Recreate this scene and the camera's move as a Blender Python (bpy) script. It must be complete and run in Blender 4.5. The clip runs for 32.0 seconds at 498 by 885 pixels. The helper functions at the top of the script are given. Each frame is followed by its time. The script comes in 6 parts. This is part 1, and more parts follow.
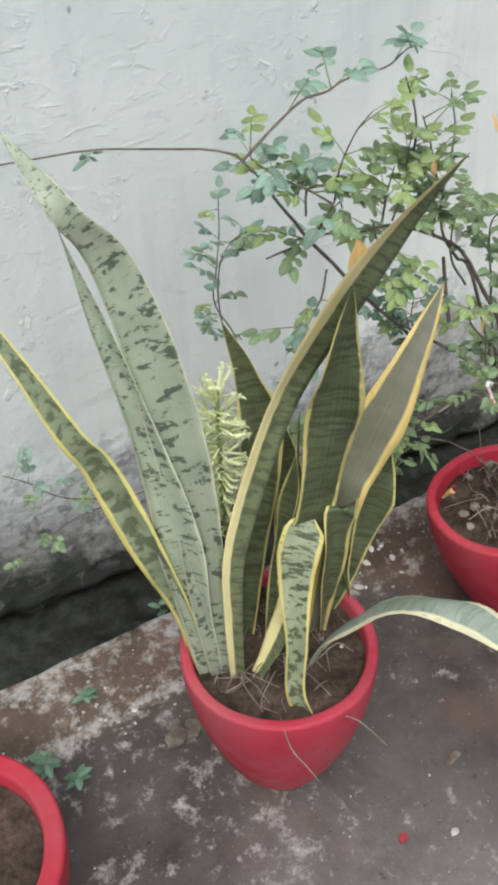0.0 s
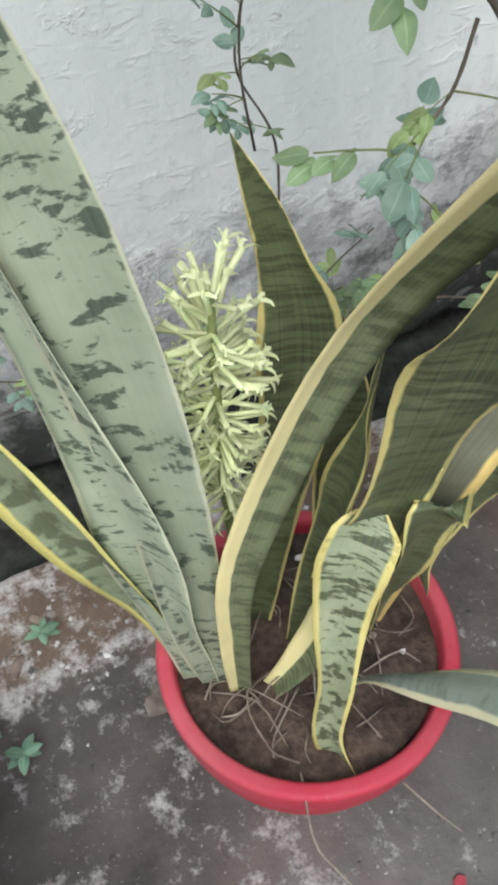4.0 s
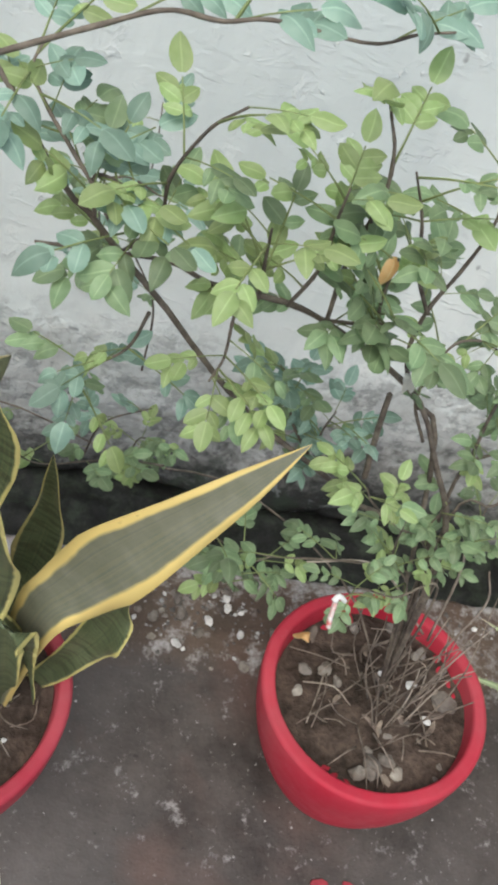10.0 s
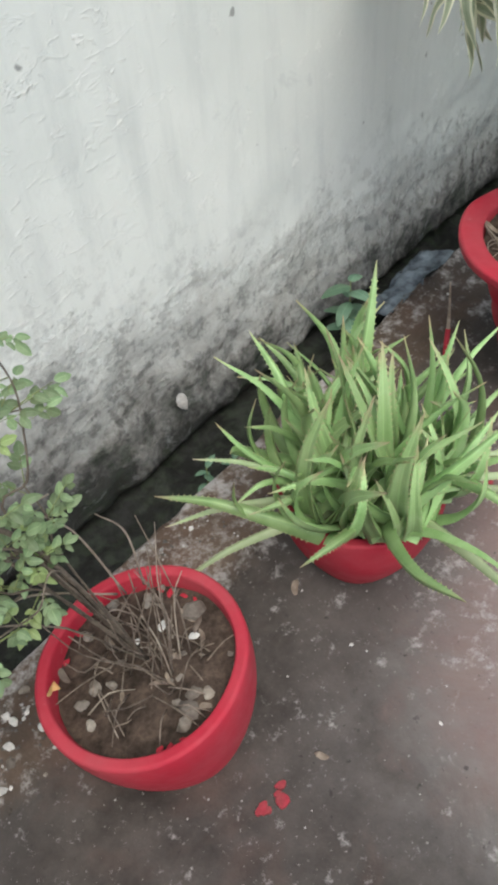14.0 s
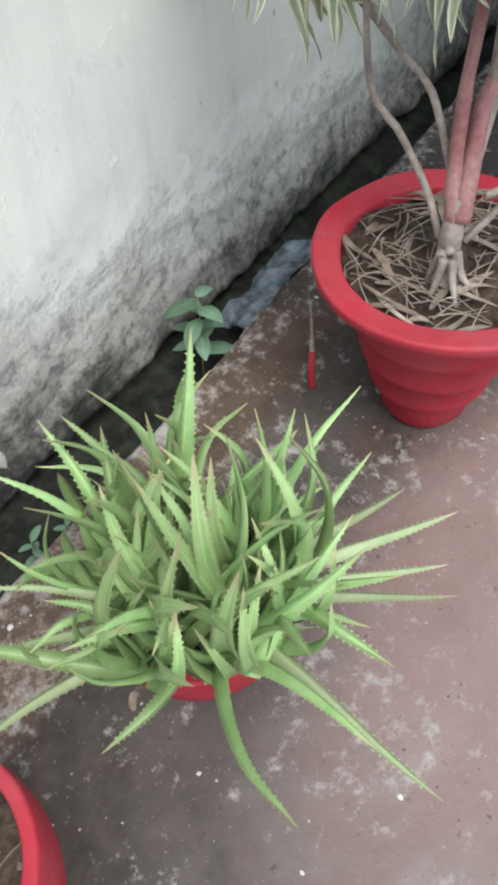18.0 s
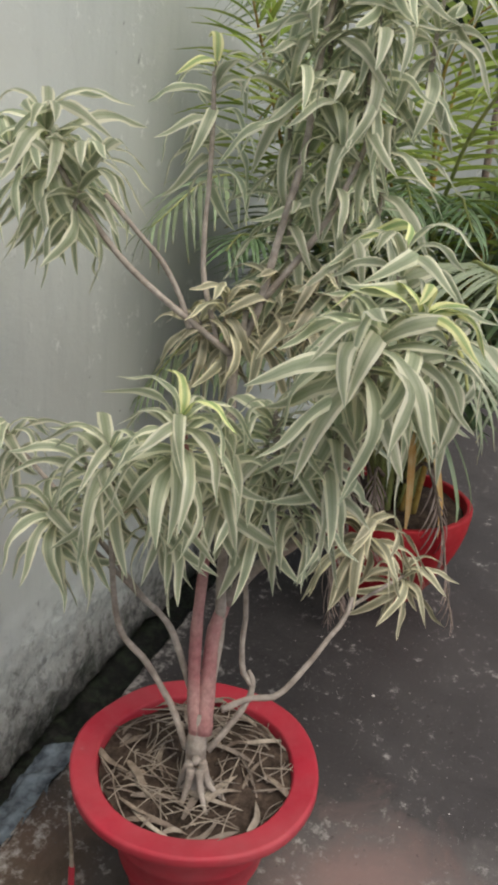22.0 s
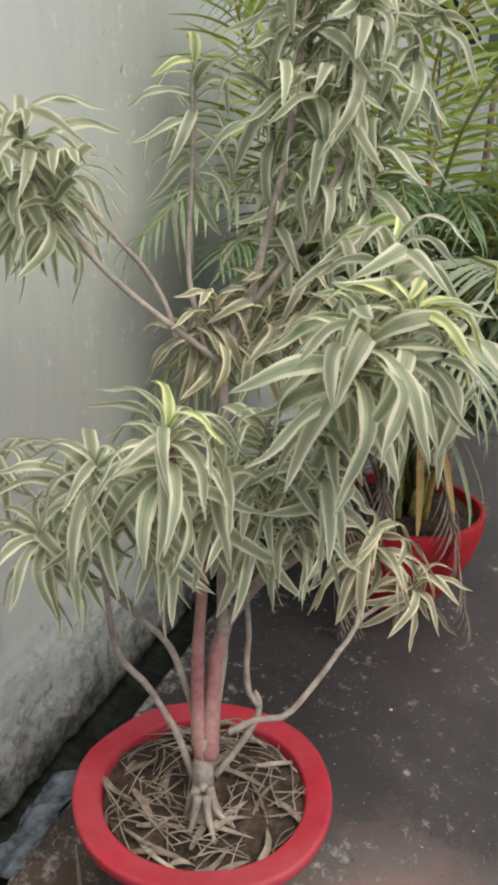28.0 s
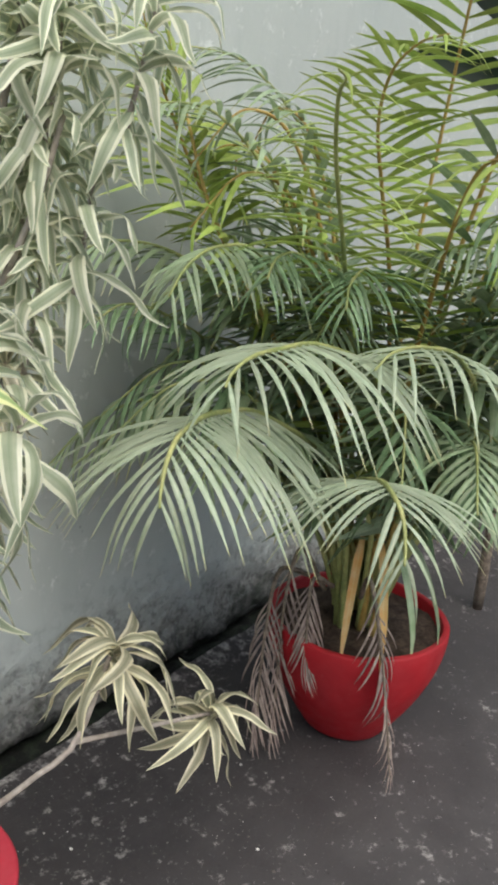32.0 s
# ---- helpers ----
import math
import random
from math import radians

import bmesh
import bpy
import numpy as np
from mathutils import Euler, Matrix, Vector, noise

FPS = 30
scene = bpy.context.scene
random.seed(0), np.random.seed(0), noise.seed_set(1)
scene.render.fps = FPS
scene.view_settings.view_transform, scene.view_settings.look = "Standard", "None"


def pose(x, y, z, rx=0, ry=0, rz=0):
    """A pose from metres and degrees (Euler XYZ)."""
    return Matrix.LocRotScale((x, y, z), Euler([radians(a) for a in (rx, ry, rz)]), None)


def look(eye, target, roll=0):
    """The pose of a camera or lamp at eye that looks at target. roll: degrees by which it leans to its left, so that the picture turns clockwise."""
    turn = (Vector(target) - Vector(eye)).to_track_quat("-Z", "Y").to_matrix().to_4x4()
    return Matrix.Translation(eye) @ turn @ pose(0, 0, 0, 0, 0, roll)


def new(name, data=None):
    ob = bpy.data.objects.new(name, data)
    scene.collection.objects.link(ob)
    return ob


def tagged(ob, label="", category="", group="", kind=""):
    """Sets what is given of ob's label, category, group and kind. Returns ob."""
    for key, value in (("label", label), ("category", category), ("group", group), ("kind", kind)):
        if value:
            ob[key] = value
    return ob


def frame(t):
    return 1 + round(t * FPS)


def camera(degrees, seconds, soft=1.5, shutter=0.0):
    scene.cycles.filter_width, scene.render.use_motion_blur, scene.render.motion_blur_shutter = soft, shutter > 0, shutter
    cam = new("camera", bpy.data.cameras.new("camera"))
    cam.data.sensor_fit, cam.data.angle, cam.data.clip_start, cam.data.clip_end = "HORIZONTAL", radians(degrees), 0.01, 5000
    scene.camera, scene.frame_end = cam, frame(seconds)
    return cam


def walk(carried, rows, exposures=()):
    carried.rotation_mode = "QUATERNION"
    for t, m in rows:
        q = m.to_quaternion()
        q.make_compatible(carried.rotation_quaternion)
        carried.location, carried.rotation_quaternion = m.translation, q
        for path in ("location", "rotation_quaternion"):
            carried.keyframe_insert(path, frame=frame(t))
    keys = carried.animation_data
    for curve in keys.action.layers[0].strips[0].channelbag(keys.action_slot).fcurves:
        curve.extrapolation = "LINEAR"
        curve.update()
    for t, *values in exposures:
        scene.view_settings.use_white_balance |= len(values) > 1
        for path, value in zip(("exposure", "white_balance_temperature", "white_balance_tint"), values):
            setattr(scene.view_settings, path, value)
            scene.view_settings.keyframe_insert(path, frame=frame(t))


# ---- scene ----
cam = camera(33.1, 32.0, soft=3.7)
PATH = [
    (0, (0.274, -1.143, 1.334), (0.982, 0.252, 0.089), -2.7),
    (0.5, (0.329, -1.15, 1.322), (1.023, 0.274, 0.102), -2.9),
    (1, (0.326, -1.097, 1.265), (0.942, 0.278, -0.05), 1.5),
    (1.5, (0.351, -0.989, 1.265), (0.943, 0.32, -0.127), 2.8),
    (2, (0.415, -0.825, 1.179), (0.928, 0.308, -0.387), 1.7),
    (2.5, (0.463, -0.729, 1.118), (0.943, 0.331, -0.508), 0.3),
    (4.5, (0.505, -0.713, 1.09), (0.942, 0.376, -0.529), -3.6),
    (5, (0.488, -0.794, 1.13), (1.023, 0.271, -0.476), -7.5),
    (5.5, (0.466, -0.884, 1.244), (1.167, 0.084, -0.359), -6.7),
    (6, (0.427, -0.902, 1.308), (1.278, 0.18, -0.142), -7.9),
    (6.5, (0.419, -0.915, 1.335), (1.299, 0.153, -0.109), -10.2),
    (7, (0.505, -0.935, 1.338), (1.42, 0.143, -0.077), -9.9),
    (7.5, (0.646, -0.965, 1.327), (1.42, 0.371, 0.057), 4.0),
    (8, (0.707, -0.974, 1.314), (1.339, 0.443, 0.053), 14.7),
    (8.5, (0.729, -0.973, 1.315), (1.352, 0.452, 0.058), 18.1),
    (9, (0.733, -0.904, 1.287), (1.303, 0.529, 0.014), 19.7),
    (9.5, (0.75, -0.83, 1.27), (1.262, 0.531, -0.104), 25.8),
    (10, (0.75, -0.8, 1.266), (1.174, 0.456, -0.232), 26.5),
    (10.5, (0.763, -0.821, 1.287), (1.158, 0.447, -0.209), 23.8),
    (11, (0.794, -0.888, 1.316), (1.036, 0.494, -0.109), 18.4),
    (11.5, (0.818, -0.913, 1.326), (1.013, 0.487, -0.089), 14.4),
    (12, (0.842, -0.907, 1.318), (1.036, 0.495, -0.094), 7.9),
    (12.5, (0.876, -0.89, 1.319), (1.205, 0.479, -0.101), 1.1),
    (13, (0.899, -0.888, 1.321), (1.506, 0.371, -0.11), -2.9),
    (13.5, (0.906, -0.892, 1.313), (1.729, 0.21, -0.139), -5.9),
    (14, (0.936, -0.905, 1.315), (1.898, 0.084, -0.133), -6.4),
    (14.5, (1.042, -0.917, 1.298), (2.071, -0.001, -0.152), -6.0),
    (15, (1.189, -0.923, 1.293), (2.183, -0.042, -0.203), -5.3),
    (15.5, (1.262, -0.93, 1.303), (2.228, -0.044, -0.208), -4.0),
    (17.5, (1.321, -0.784, 1.279), (2.286, -0.004, -0.29), -3.6),
    (18, (1.33, -0.788, 1.27), (2.283, -0.028, -0.315), -4.3),
    (18.5, (1.331, -0.791, 1.307), (2.4, -0.074, -0.224), -2.1),
    (19, (1.323, -0.798, 1.363), (2.672, -0.074, 0.075), 0.8),
    (19.5, (1.315, -0.809, 1.408), (2.821, -0.124, 0.284), 2.9),
    (20, (1.302, -0.818, 1.445), (2.903, -0.177, 0.431), 4.4),
    (20.5, (1.286, -0.839, 1.442), (2.961, -0.224, 0.537), 5.1),
    (21, (1.265, -0.84, 1.45), (2.993, -0.238, 0.644), 5.5),
    (21.5, (1.261, -0.846, 1.445), (3.01, -0.228, 0.696), 5.3),
    (22, (1.259, -0.842, 1.45), (3.015, -0.22, 0.723), 5.1),
    (22.5, (1.26, -0.836, 1.444), (3.02, -0.202, 0.735), 5.1),
    (23, (1.256, -0.819, 1.445), (3.015, -0.164, 0.754), 4.9),
    (23.5, (1.252, -0.826, 1.452), (3.014, -0.161, 0.778), 4.8),
    (24, (1.256, -0.834, 1.448), (3.022, -0.158, 0.796), 4.7),
    (24.5, (1.273, -0.832, 1.429), (3.019, -0.168, 0.716), 4.7),
    (25, (1.268, -0.831, 1.44), (3.002, -0.17, 0.693), 4.6),
    (25.5, (1.268, -0.817, 1.437), (2.992, -0.133, 0.689), 4.4),
    (27.5, (1.271, -0.831, 1.434), (3.008, -0.134, 0.73), 3.0),
    (28, (1.316, -0.857, 1.43), (3.068, -0.196, 0.729), 2.3),
    (28.5, (1.441, -0.912, 1.424), (3.183, -0.258, 0.69), 1.1),
    (29, (1.615, -0.986, 1.44), (3.256, -0.181, 0.627), 1.2),
    (29.5, (1.723, -1.045, 1.444), (3.342, -0.199, 0.629), 2.0),
    (30, (1.877, -1.029, 1.456), (3.56, -0.182, 0.785), 3.4),
    (30.5, (1.999, -1.017, 1.436), (3.678, -0.048, 0.94), 4.5),
    (31, (2.012, -1.249, 1.448), (3.55, -0.102, 0.883), 5.5),
    (31.5, (1.966, -1.38, 1.465), (3.465, -0.214, 0.84), 5.5),
    (32, (1.865, -1.429, 1.465), (3.404, -0.301, 0.866), 4.9),
]
EXPOSURES = [(0.0, -0.05, 6250, 4), (1.0, -0.1, 6350, 4), (2.0, 0.0, 6250, 4), (5.0, 0.08, 6050, 3), (6.5, -0.05, 6250, 4), (8.0, -0.06, 6300, 3), (10.0, 0.05, 6200, 3), (12.0, 0.0, 6200, 3), (13.0, -0.06, 6300, 2), (15.0, 0.12, 6250, 4), (18.0, 0.22, 6200, 4), (19.5, 0.2, 6400, 4), (21.0, -0.22, 6550, 6), (22.0, -0.28, 6800, 6), (24.0, -0.22, 6850, 6), (25.0, 0.06, 6600, 6), (28.0, -0.14, 6850, 6), (29.0, 0.1, 6450, 5), (30.0, 0.0, 6400, 6), (31.0, -0.12, 6350, 8), (32.0, 0.08, 6450, 4)]
walk(cam, [(t, look(eye, target, roll)) for t, eye, target, roll in PATH], EXPOSURES)

# ---- sky and daylight: bright overcast ----
world = bpy.data.worlds.new("overcast_sky")
scene.world = world
world.use_nodes = True
wn = world.node_tree
sky = wn.nodes.new("ShaderNodeTexSky")
sky.sky_type = "NISHITA"
sky.sun_disc = False
sky.sun_elevation = radians(58)
sky.sun_rotation = radians(205)
sky.dust_density = 4.0
wn.links.new(sky.outputs[0], wn.nodes["Background"].inputs[0])
wn.nodes["Background"].inputs[1].default_value = 0.18
sun_data = bpy.data.lights.new("sun", "SUN")
sun_data.energy, sun_data.angle, sun_data.color = 1.8, radians(40), (1.0, 0.97, 0.93)
sun = new("sun", sun_data)
sun.matrix_world = look((0, 0, 6), (1.3, 3.0, 0.6))


# ---- materials ----
def graph(name, rough=0.6, spec=0.4):
    m = bpy.data.materials.new(name)
    m.use_nodes = True
    t = m.node_tree
    b = t.nodes["Principled BSDF"]
    b.inputs["Roughness"].default_value = rough
    b.inputs["Specular IOR Level"].default_value = spec
    return m, t, b


def node(t, kind, **values):
    n = t.nodes.new("ShaderNode" + kind)
    for key, v in values.items():
        if key == "op":
            n.operation = v
        elif key == "blend":
            n.blend_type = v
    return n


def link(t, a, b):
    t.links.new(a, b)


def place_of(t, scale=(1, 1, 1)):
    """World position, stretched."""
    g = node(t, "NewGeometry")
    m = node(t, "Mapping")
    m.inputs["Scale"].default_value = scale
    link(t, g.outputs["Position"], m.inputs["Vector"])
    return m.outputs["Vector"]


def local_of(t, scale=(1, 1, 1)):
    g = node(t, "TexCoord")
    m = node(t, "Mapping")
    m.inputs["Scale"].default_value = scale
    link(t, g.outputs["Object"], m.inputs["Vector"])
    return m.outputs["Vector"]


def speckle(t, vec, scale, detail=5.0, rough=0.6, distort=0.0):
    n = node(t, "TexNoise")
    link(t, vec, n.inputs["Vector"])
    n.inputs["Scale"].default_value = scale
    n.inputs["Detail"].default_value = detail
    n.inputs["Roughness"].default_value = rough
    n.inputs["Distortion"].default_value = distort
    return n.outputs[0]


def band(t, value, lo, hi, a=0.0, b=1.0):
    n = node(t, "MapRange")
    link(t, value, n.inputs[0])
    for k, v in zip((1, 2, 3, 4), (lo, hi, a, b)):
        n.inputs[k].default_value = v
    return n.outputs[0]


def calc(t, op, a, b=None):
    n = node(t, "Math", op=op)
    for k, v in enumerate((a, b)):
        if v is None:
            continue
        if isinstance(v, (int, float)):
            n.inputs[k].default_value = v
        else:
            link(t, v, n.inputs[k])
    return n.outputs[0]


def blend(t, fac, a, b):
    n = node(t, "MixRGB")
    for k, v in enumerate((fac, a, b)):
        if isinstance(v, (int, float)):
            n.inputs[k].default_value = v
        elif isinstance(v, tuple):
            n.inputs[k].default_value = (*v, 1)
        else:
            link(t, v, n.inputs[k])
    return n.outputs[0]


def relief(t, b, height, strength, distance=0.01):
    n = node(t, "Bump")
    n.inputs["Strength"].default_value = strength
    n.inputs["Distance"].default_value = distance
    link(t, height, n.inputs["Height"])
    link(t, n.outputs[0], b.inputs["Normal"])


def varied(t, colour, amount=0.25):
    """Each piece a little lighter or darker than the next."""
    r = node(t, "ObjectInfo").outputs["Random"]
    h = node(t, "HueSaturation")
    link(t, band(t, r, 0, 1, 1 - amount, 1 + amount), h.inputs["Value"])
    link(t, band(t, r, 0, 1, 0.49, 0.51), h.inputs["Hue"])
    link(t, colour, h.inputs["Color"])
    return h.outputs[0]


def two_tone(name, c1, c2, scale=8.0, rough=0.7, spec=0.3, bump=0.3, fine=80.0, vary=0.0, world_space=True, lo=0.35, hi=0.65):
    m, t, b = graph(name, rough, spec)
    v = place_of(t) if world_space else local_of(t)
    col = blend(t, band(t, speckle(t, v, scale), lo, hi), c1, c2)
    grain = speckle(t, v, fine, 3)
    dark = node(t, "MixRGB", blend="MULTIPLY")
    dark.inputs[0].default_value = 1.0
    link(t, col, dark.inputs[1])
    link(t, blend(t, band(t, grain, 0.25, 0.75), (0.72, 0.72, 0.72), (1.15, 1.15, 1.15)), dark.inputs[2])
    out = dark.outputs[0]
    if vary:
        out = varied(t, out, vary)
    link(t, out, b.inputs["Base Color"])
    relief(t, b, grain, bump, 0.004)
    return m


def leaf_glow(t, b, amount=0.15):
    """Thin leaves let some light through."""
    b.inputs["Subsurface Weight"].default_value = 0.0
    tr = node(t, "BsdfTranslucent")
    mix = node(t, "MixShader")
    mix.inputs[0].default_value = amount
    out = t.nodes["Material Output"]
    link(t, b.outputs[0], mix.inputs[1])
    link(t, tr.outputs[0], mix.inputs[2])
    link(t, mix.outputs[0], out.inputs[0])
    return tr.inputs[0]


def wall_paint():
    m, t, b = graph("whitewashed_plaster", 0.85, 0.2)
    v = place_of(t)
    big = speckle(t, v, 1.3, 4)
    mid = speckle(t, v, 7.0, 6, 0.65)
    fine = speckle(t, v, 55.0, 5, 0.65)
    streak = speckle(t, place_of(t, (6, 6, 0.8)), 3.0, 4)
    col = blend(t, band(t, big, 0.35, 0.65), (0.6, 0.635, 0.615), (0.74, 0.76, 0.73))
    col = blend(t, band(t, streak, 0.5, 0.75, 0, 0.3), col, (0.43, 0.46, 0.46))
    # weaker light towards the far end, put into the plaster as grey-green
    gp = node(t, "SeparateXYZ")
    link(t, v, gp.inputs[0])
    shade_or_dust = calc(t, "ADD", gp.outputs["X"], calc(t, "MULTIPLY", calc(t, "SUBTRACT", big, 0.5), 1.6))
    col = blend(t, band(t, shade_or_dust, 2.3, 3.2, 0, 0.6), col, (0.31, 0.34, 0.32))
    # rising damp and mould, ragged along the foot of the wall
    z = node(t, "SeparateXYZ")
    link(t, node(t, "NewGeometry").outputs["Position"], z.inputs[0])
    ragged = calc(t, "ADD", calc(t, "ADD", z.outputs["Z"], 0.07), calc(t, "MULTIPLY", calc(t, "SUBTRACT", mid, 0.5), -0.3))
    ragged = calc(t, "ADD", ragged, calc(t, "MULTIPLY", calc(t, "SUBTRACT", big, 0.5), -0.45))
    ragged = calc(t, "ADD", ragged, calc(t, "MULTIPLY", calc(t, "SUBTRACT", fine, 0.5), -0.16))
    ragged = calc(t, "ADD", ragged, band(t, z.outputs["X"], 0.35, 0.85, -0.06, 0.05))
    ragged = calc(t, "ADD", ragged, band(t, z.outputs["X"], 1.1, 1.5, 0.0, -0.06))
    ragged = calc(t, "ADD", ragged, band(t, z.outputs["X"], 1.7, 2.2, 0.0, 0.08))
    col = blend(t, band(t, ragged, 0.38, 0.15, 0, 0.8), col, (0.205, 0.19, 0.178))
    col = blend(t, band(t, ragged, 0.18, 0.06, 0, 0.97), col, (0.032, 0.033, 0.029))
    moss = calc(t, "MULTIPLY", band(t, speckle(t, v, 14.0, 4), 0.5, 0.62, 0, 0.45), band(t, ragged, 0.22, 0.08))
    col = blend(t, moss, col, (0.05, 0.07, 0.045))
    pits = calc(t, "MULTIPLY", band(t, speckle(t, v, 30.0, 5, 0.7), 0.5, 0.6), band(t, ragged, 0.5, 0.12))
    col = blend(t, calc(t, "MULTIPLY", pits, 0.65), col, (0.05, 0.05, 0.05))
    ridges = speckle(t, place_of(t, (1, 1, 1.6)), 26.0, 7, 0.72, 0.3)
    pale = calc(t, "MULTIPLY", band(t, ridges, 0.56, 0.64), band(t, ragged, 0.02, 0.12))
    pale = calc(t, "MULTIPLY", pale, band(t, ragged, 0.32, 0.2))
    col = blend(t, calc(t, "MULTIPLY", pale, 0.28), col, (0.36, 0.35, 0.33))
    spots = speckle(t, v, 24.0, 2, 0.5)
    col = blend(t, band(t, spots, 0.735, 0.78, 0, 0.7), col, (0.16, 0.16, 0.16))
    # old flakes
    flake = band(t, speckle(t, v, 11.0, 6, 0.7, 0.6), 0.6, 0.66, 0, 0.3)
    col = blend(t, flake, col, (0.5, 0.52, 0.52))
    scab = calc(t, "MULTIPLY", band(t, speckle(t, v, 21.0, 6, 0.7, 0.3), 0.57, 0.64), band(t, mid, 0.46, 0.6))
    scab = calc(t, "MULTIPLY", scab, band(t, ragged, 0.3, 0.5))
    col = blend(t, calc(t, "MULTIPLY", scab, 0.55), col, (0.82, 0.83, 0.8))
    link(t, col, b.inputs["Base Color"])
    left = band(t, z.outputs["X"], 0.4, 1.8, 1.0, 0.5)
    h = calc(t, "ADD", calc(t, "MULTIPLY", mid, 0.35), calc(t, "MULTIPLY", fine, 0.22))
    h = calc(t, "SUBTRACT", h, calc(t, "MULTIPLY", flake, 0.25))
    h = calc(t, "MULTIPLY", calc(t, "ADD", h, calc(t, "MULTIPLY", scab, 0.3)), left)
    crust = calc(t, "MULTIPLY", band(t, ragged, 0.38, 0.08), ridges)
    h = calc(t, "ADD", h, calc(t, "MULTIPLY", crust, 3.2))
    # scabs and trowel ridges of the old limewash
    scale2 = speckle(t, place_of(t, (1, 1, 2.2)), 19.0, 5, 0.62, 0.9)
    ridge = calc(t, "MULTIPLY", band(t, scale2, 0.54, 0.66), band(t, big, 0.4, 0.6, 0.35, 1.0))
    h = calc(t, "ADD", h, calc(t, "MULTIPLY", calc(t, "MULTIPLY", ridge, band(t, z.outputs["X"], 1.3, 2.1, 1.0, 0.15)), 0.13))
    relief(t, b, h, 0.55, 0.016)
    return m


def concrete():
    m, t, b = graph("stained_concrete", 0.8, 0.25)
    v = place_of(t)
    big = speckle(t, v, 1.6, 4)
    mid = speckle(t, v, 9.0, 6, 0.68)
    blot = speckle(t, v, 4.2, 7, 0.72, 0.5)
    fine = speckle(t, v, 90.0, 5, 0.7)
    p = node(t, "SeparateXYZ")
    link(t, node(t, "NewGeometry").outputs["Position"], p.inputs[0])
    run = calc(t, "SUBTRACT", p.outputs["Y"], band(t, p.outputs["X"], 0.0, 3.6, -0.068, 0.04))
    col = blend(t, band(t, mid, 0.32, 0.68), (0.026, 0.021, 0.018), (0.088, 0.075, 0.067))
    col = blend(t, band(t, big, 0.42, 0.62, 0, 0.45), col, (0.12, 0.107, 0.1))
    # brown strip of older cement beside the drain
    strip = band(t, calc(t, "ADD", run, calc(t, "MULTIPLY", mid, 0.1)), -0.16, -0.1)
    strip = calc(t, "MULTIPLY", strip, band(t, p.outputs["X"], 2.4, 2.9, 1.0, 0.2))
    brown = blend(t, band(t, blot, 0.4, 0.6), (0.075, 0.052, 0.037), (0.16, 0.115, 0.085))
    col = blend(t, calc(t, "MULTIPLY", strip, 0.85), col, brown)
    # paler dry cement away from the wall
    away = calc(t, "ABSOLUTE", calc(t, "SUBTRACT", p.outputs["X"], 1.15))
    away = calc(t, "ADD", away, band(t, p.outputs["Y"], -0.95, -1.5, 0, 0.4))
    dry = calc(t, "MULTIPLY", band(t, away, 0.12, 0.45), band(t, p.outputs["Y"], -0.42, -0.75))
    dry = calc(t, "MULTIPLY", dry, band(t, p.outputs["X"], -0.2, 1.0))
    col = blend(t, calc(t, "MULTIPLY", dry, band(t, blot, 0.36, 0.62, 0.1, 0.85)), col, (0.3, 0.275, 0.265))
    damp = band(t, calc(t, "ADD", p.outputs["X"], calc(t, "MULTIPLY", mid, 0.5)), 2.6, 3.1, 0, 0.85)
    damp = calc(t, "MULTIPLY", damp, band(t, calc(t, "ADD", p.outputs["Y"], calc(t, "MULTIPLY", big, 1.2)), -1.4, -0.6))
    col = blend(t, damp, col, (0.042, 0.039, 0.042))
    worn = calc(t, "MULTIPLY", band(t, p.outputs["X"], 1.35, 1.75), band(t, p.outputs["X"], 2.6, 2.2))
    worn = calc(t, "MULTIPLY", worn, band(t, p.outputs["Y"], -0.5, -0.75))
    col = blend(t, calc(t, "MULTIPLY", worn, band(t, mid, 0.3, 0.65, 0.1, 0.5)), col, (0.29, 0.25, 0.235))
    # reddish worn patch
    dx = calc(t, "DIVIDE", calc(t, "SUBTRACT", p.outputs["X"], 2.15), 0.62)
    dy = calc(t, "DIVIDE", calc(t, "ADD", p.outputs["Y"], 0.75), 0.32)
    d = calc(t, "ADD", calc(t, "MULTIPLY", dx, dx), calc(t, "MULTIPLY", dy, dy))
    d = calc(t, "ADD", d, calc(t, "MULTIPLY", calc(t, "SUBTRACT", blot, 0.5), 2.4))
    col = blend(t, band(t, d, 1.25, 0.3, 0, 0.65), col, (0.3, 0.2, 0.185))
    rust = calc(t, "MULTIPLY", band(t, speckle(t, v, 2.3, 5, 0.6, 0.3), 0.54, 0.68, 0, 0.4), band(t, p.outputs["X"], 2.6, 2.2))
    col = blend(t, rust, col, (0.16, 0.085, 0.065))
    # old lime and paint
    lime = calc(t, "ADD", speckle(t, v, 26.0, 6, 0.75), calc(t, "MULTIPLY", calc(t, "SUBTRACT", blot, 0.5), 0.6))
    edge = band(t, calc(t, "ABSOLUTE", calc(t, "ADD", run, 0.17)), 0.05, 0.0, 0, 0.14)
    edge = calc(t, "MULTIPLY", edge, band(t, p.outputs["X"], 0.55, 1.1, 1.0, 0.35))
    rim = band(t, run, -0.1, -0.01, 0, 0.12)
    lime = calc(t, "ADD", lime, calc(t, "ADD", edge, rim))
    lime = calc(t, "SUBTRACT", lime, calc(t, "MULTIPLY", band(t, away, 0.55, 0.25, 0, 0.06), band(t, p.outputs["Y"], -0.2, -0.3)))
    lime = calc(t, "SUBTRACT", lime, band(t, p.outputs["X"], 2.3, 2.8, 0, 0.05))
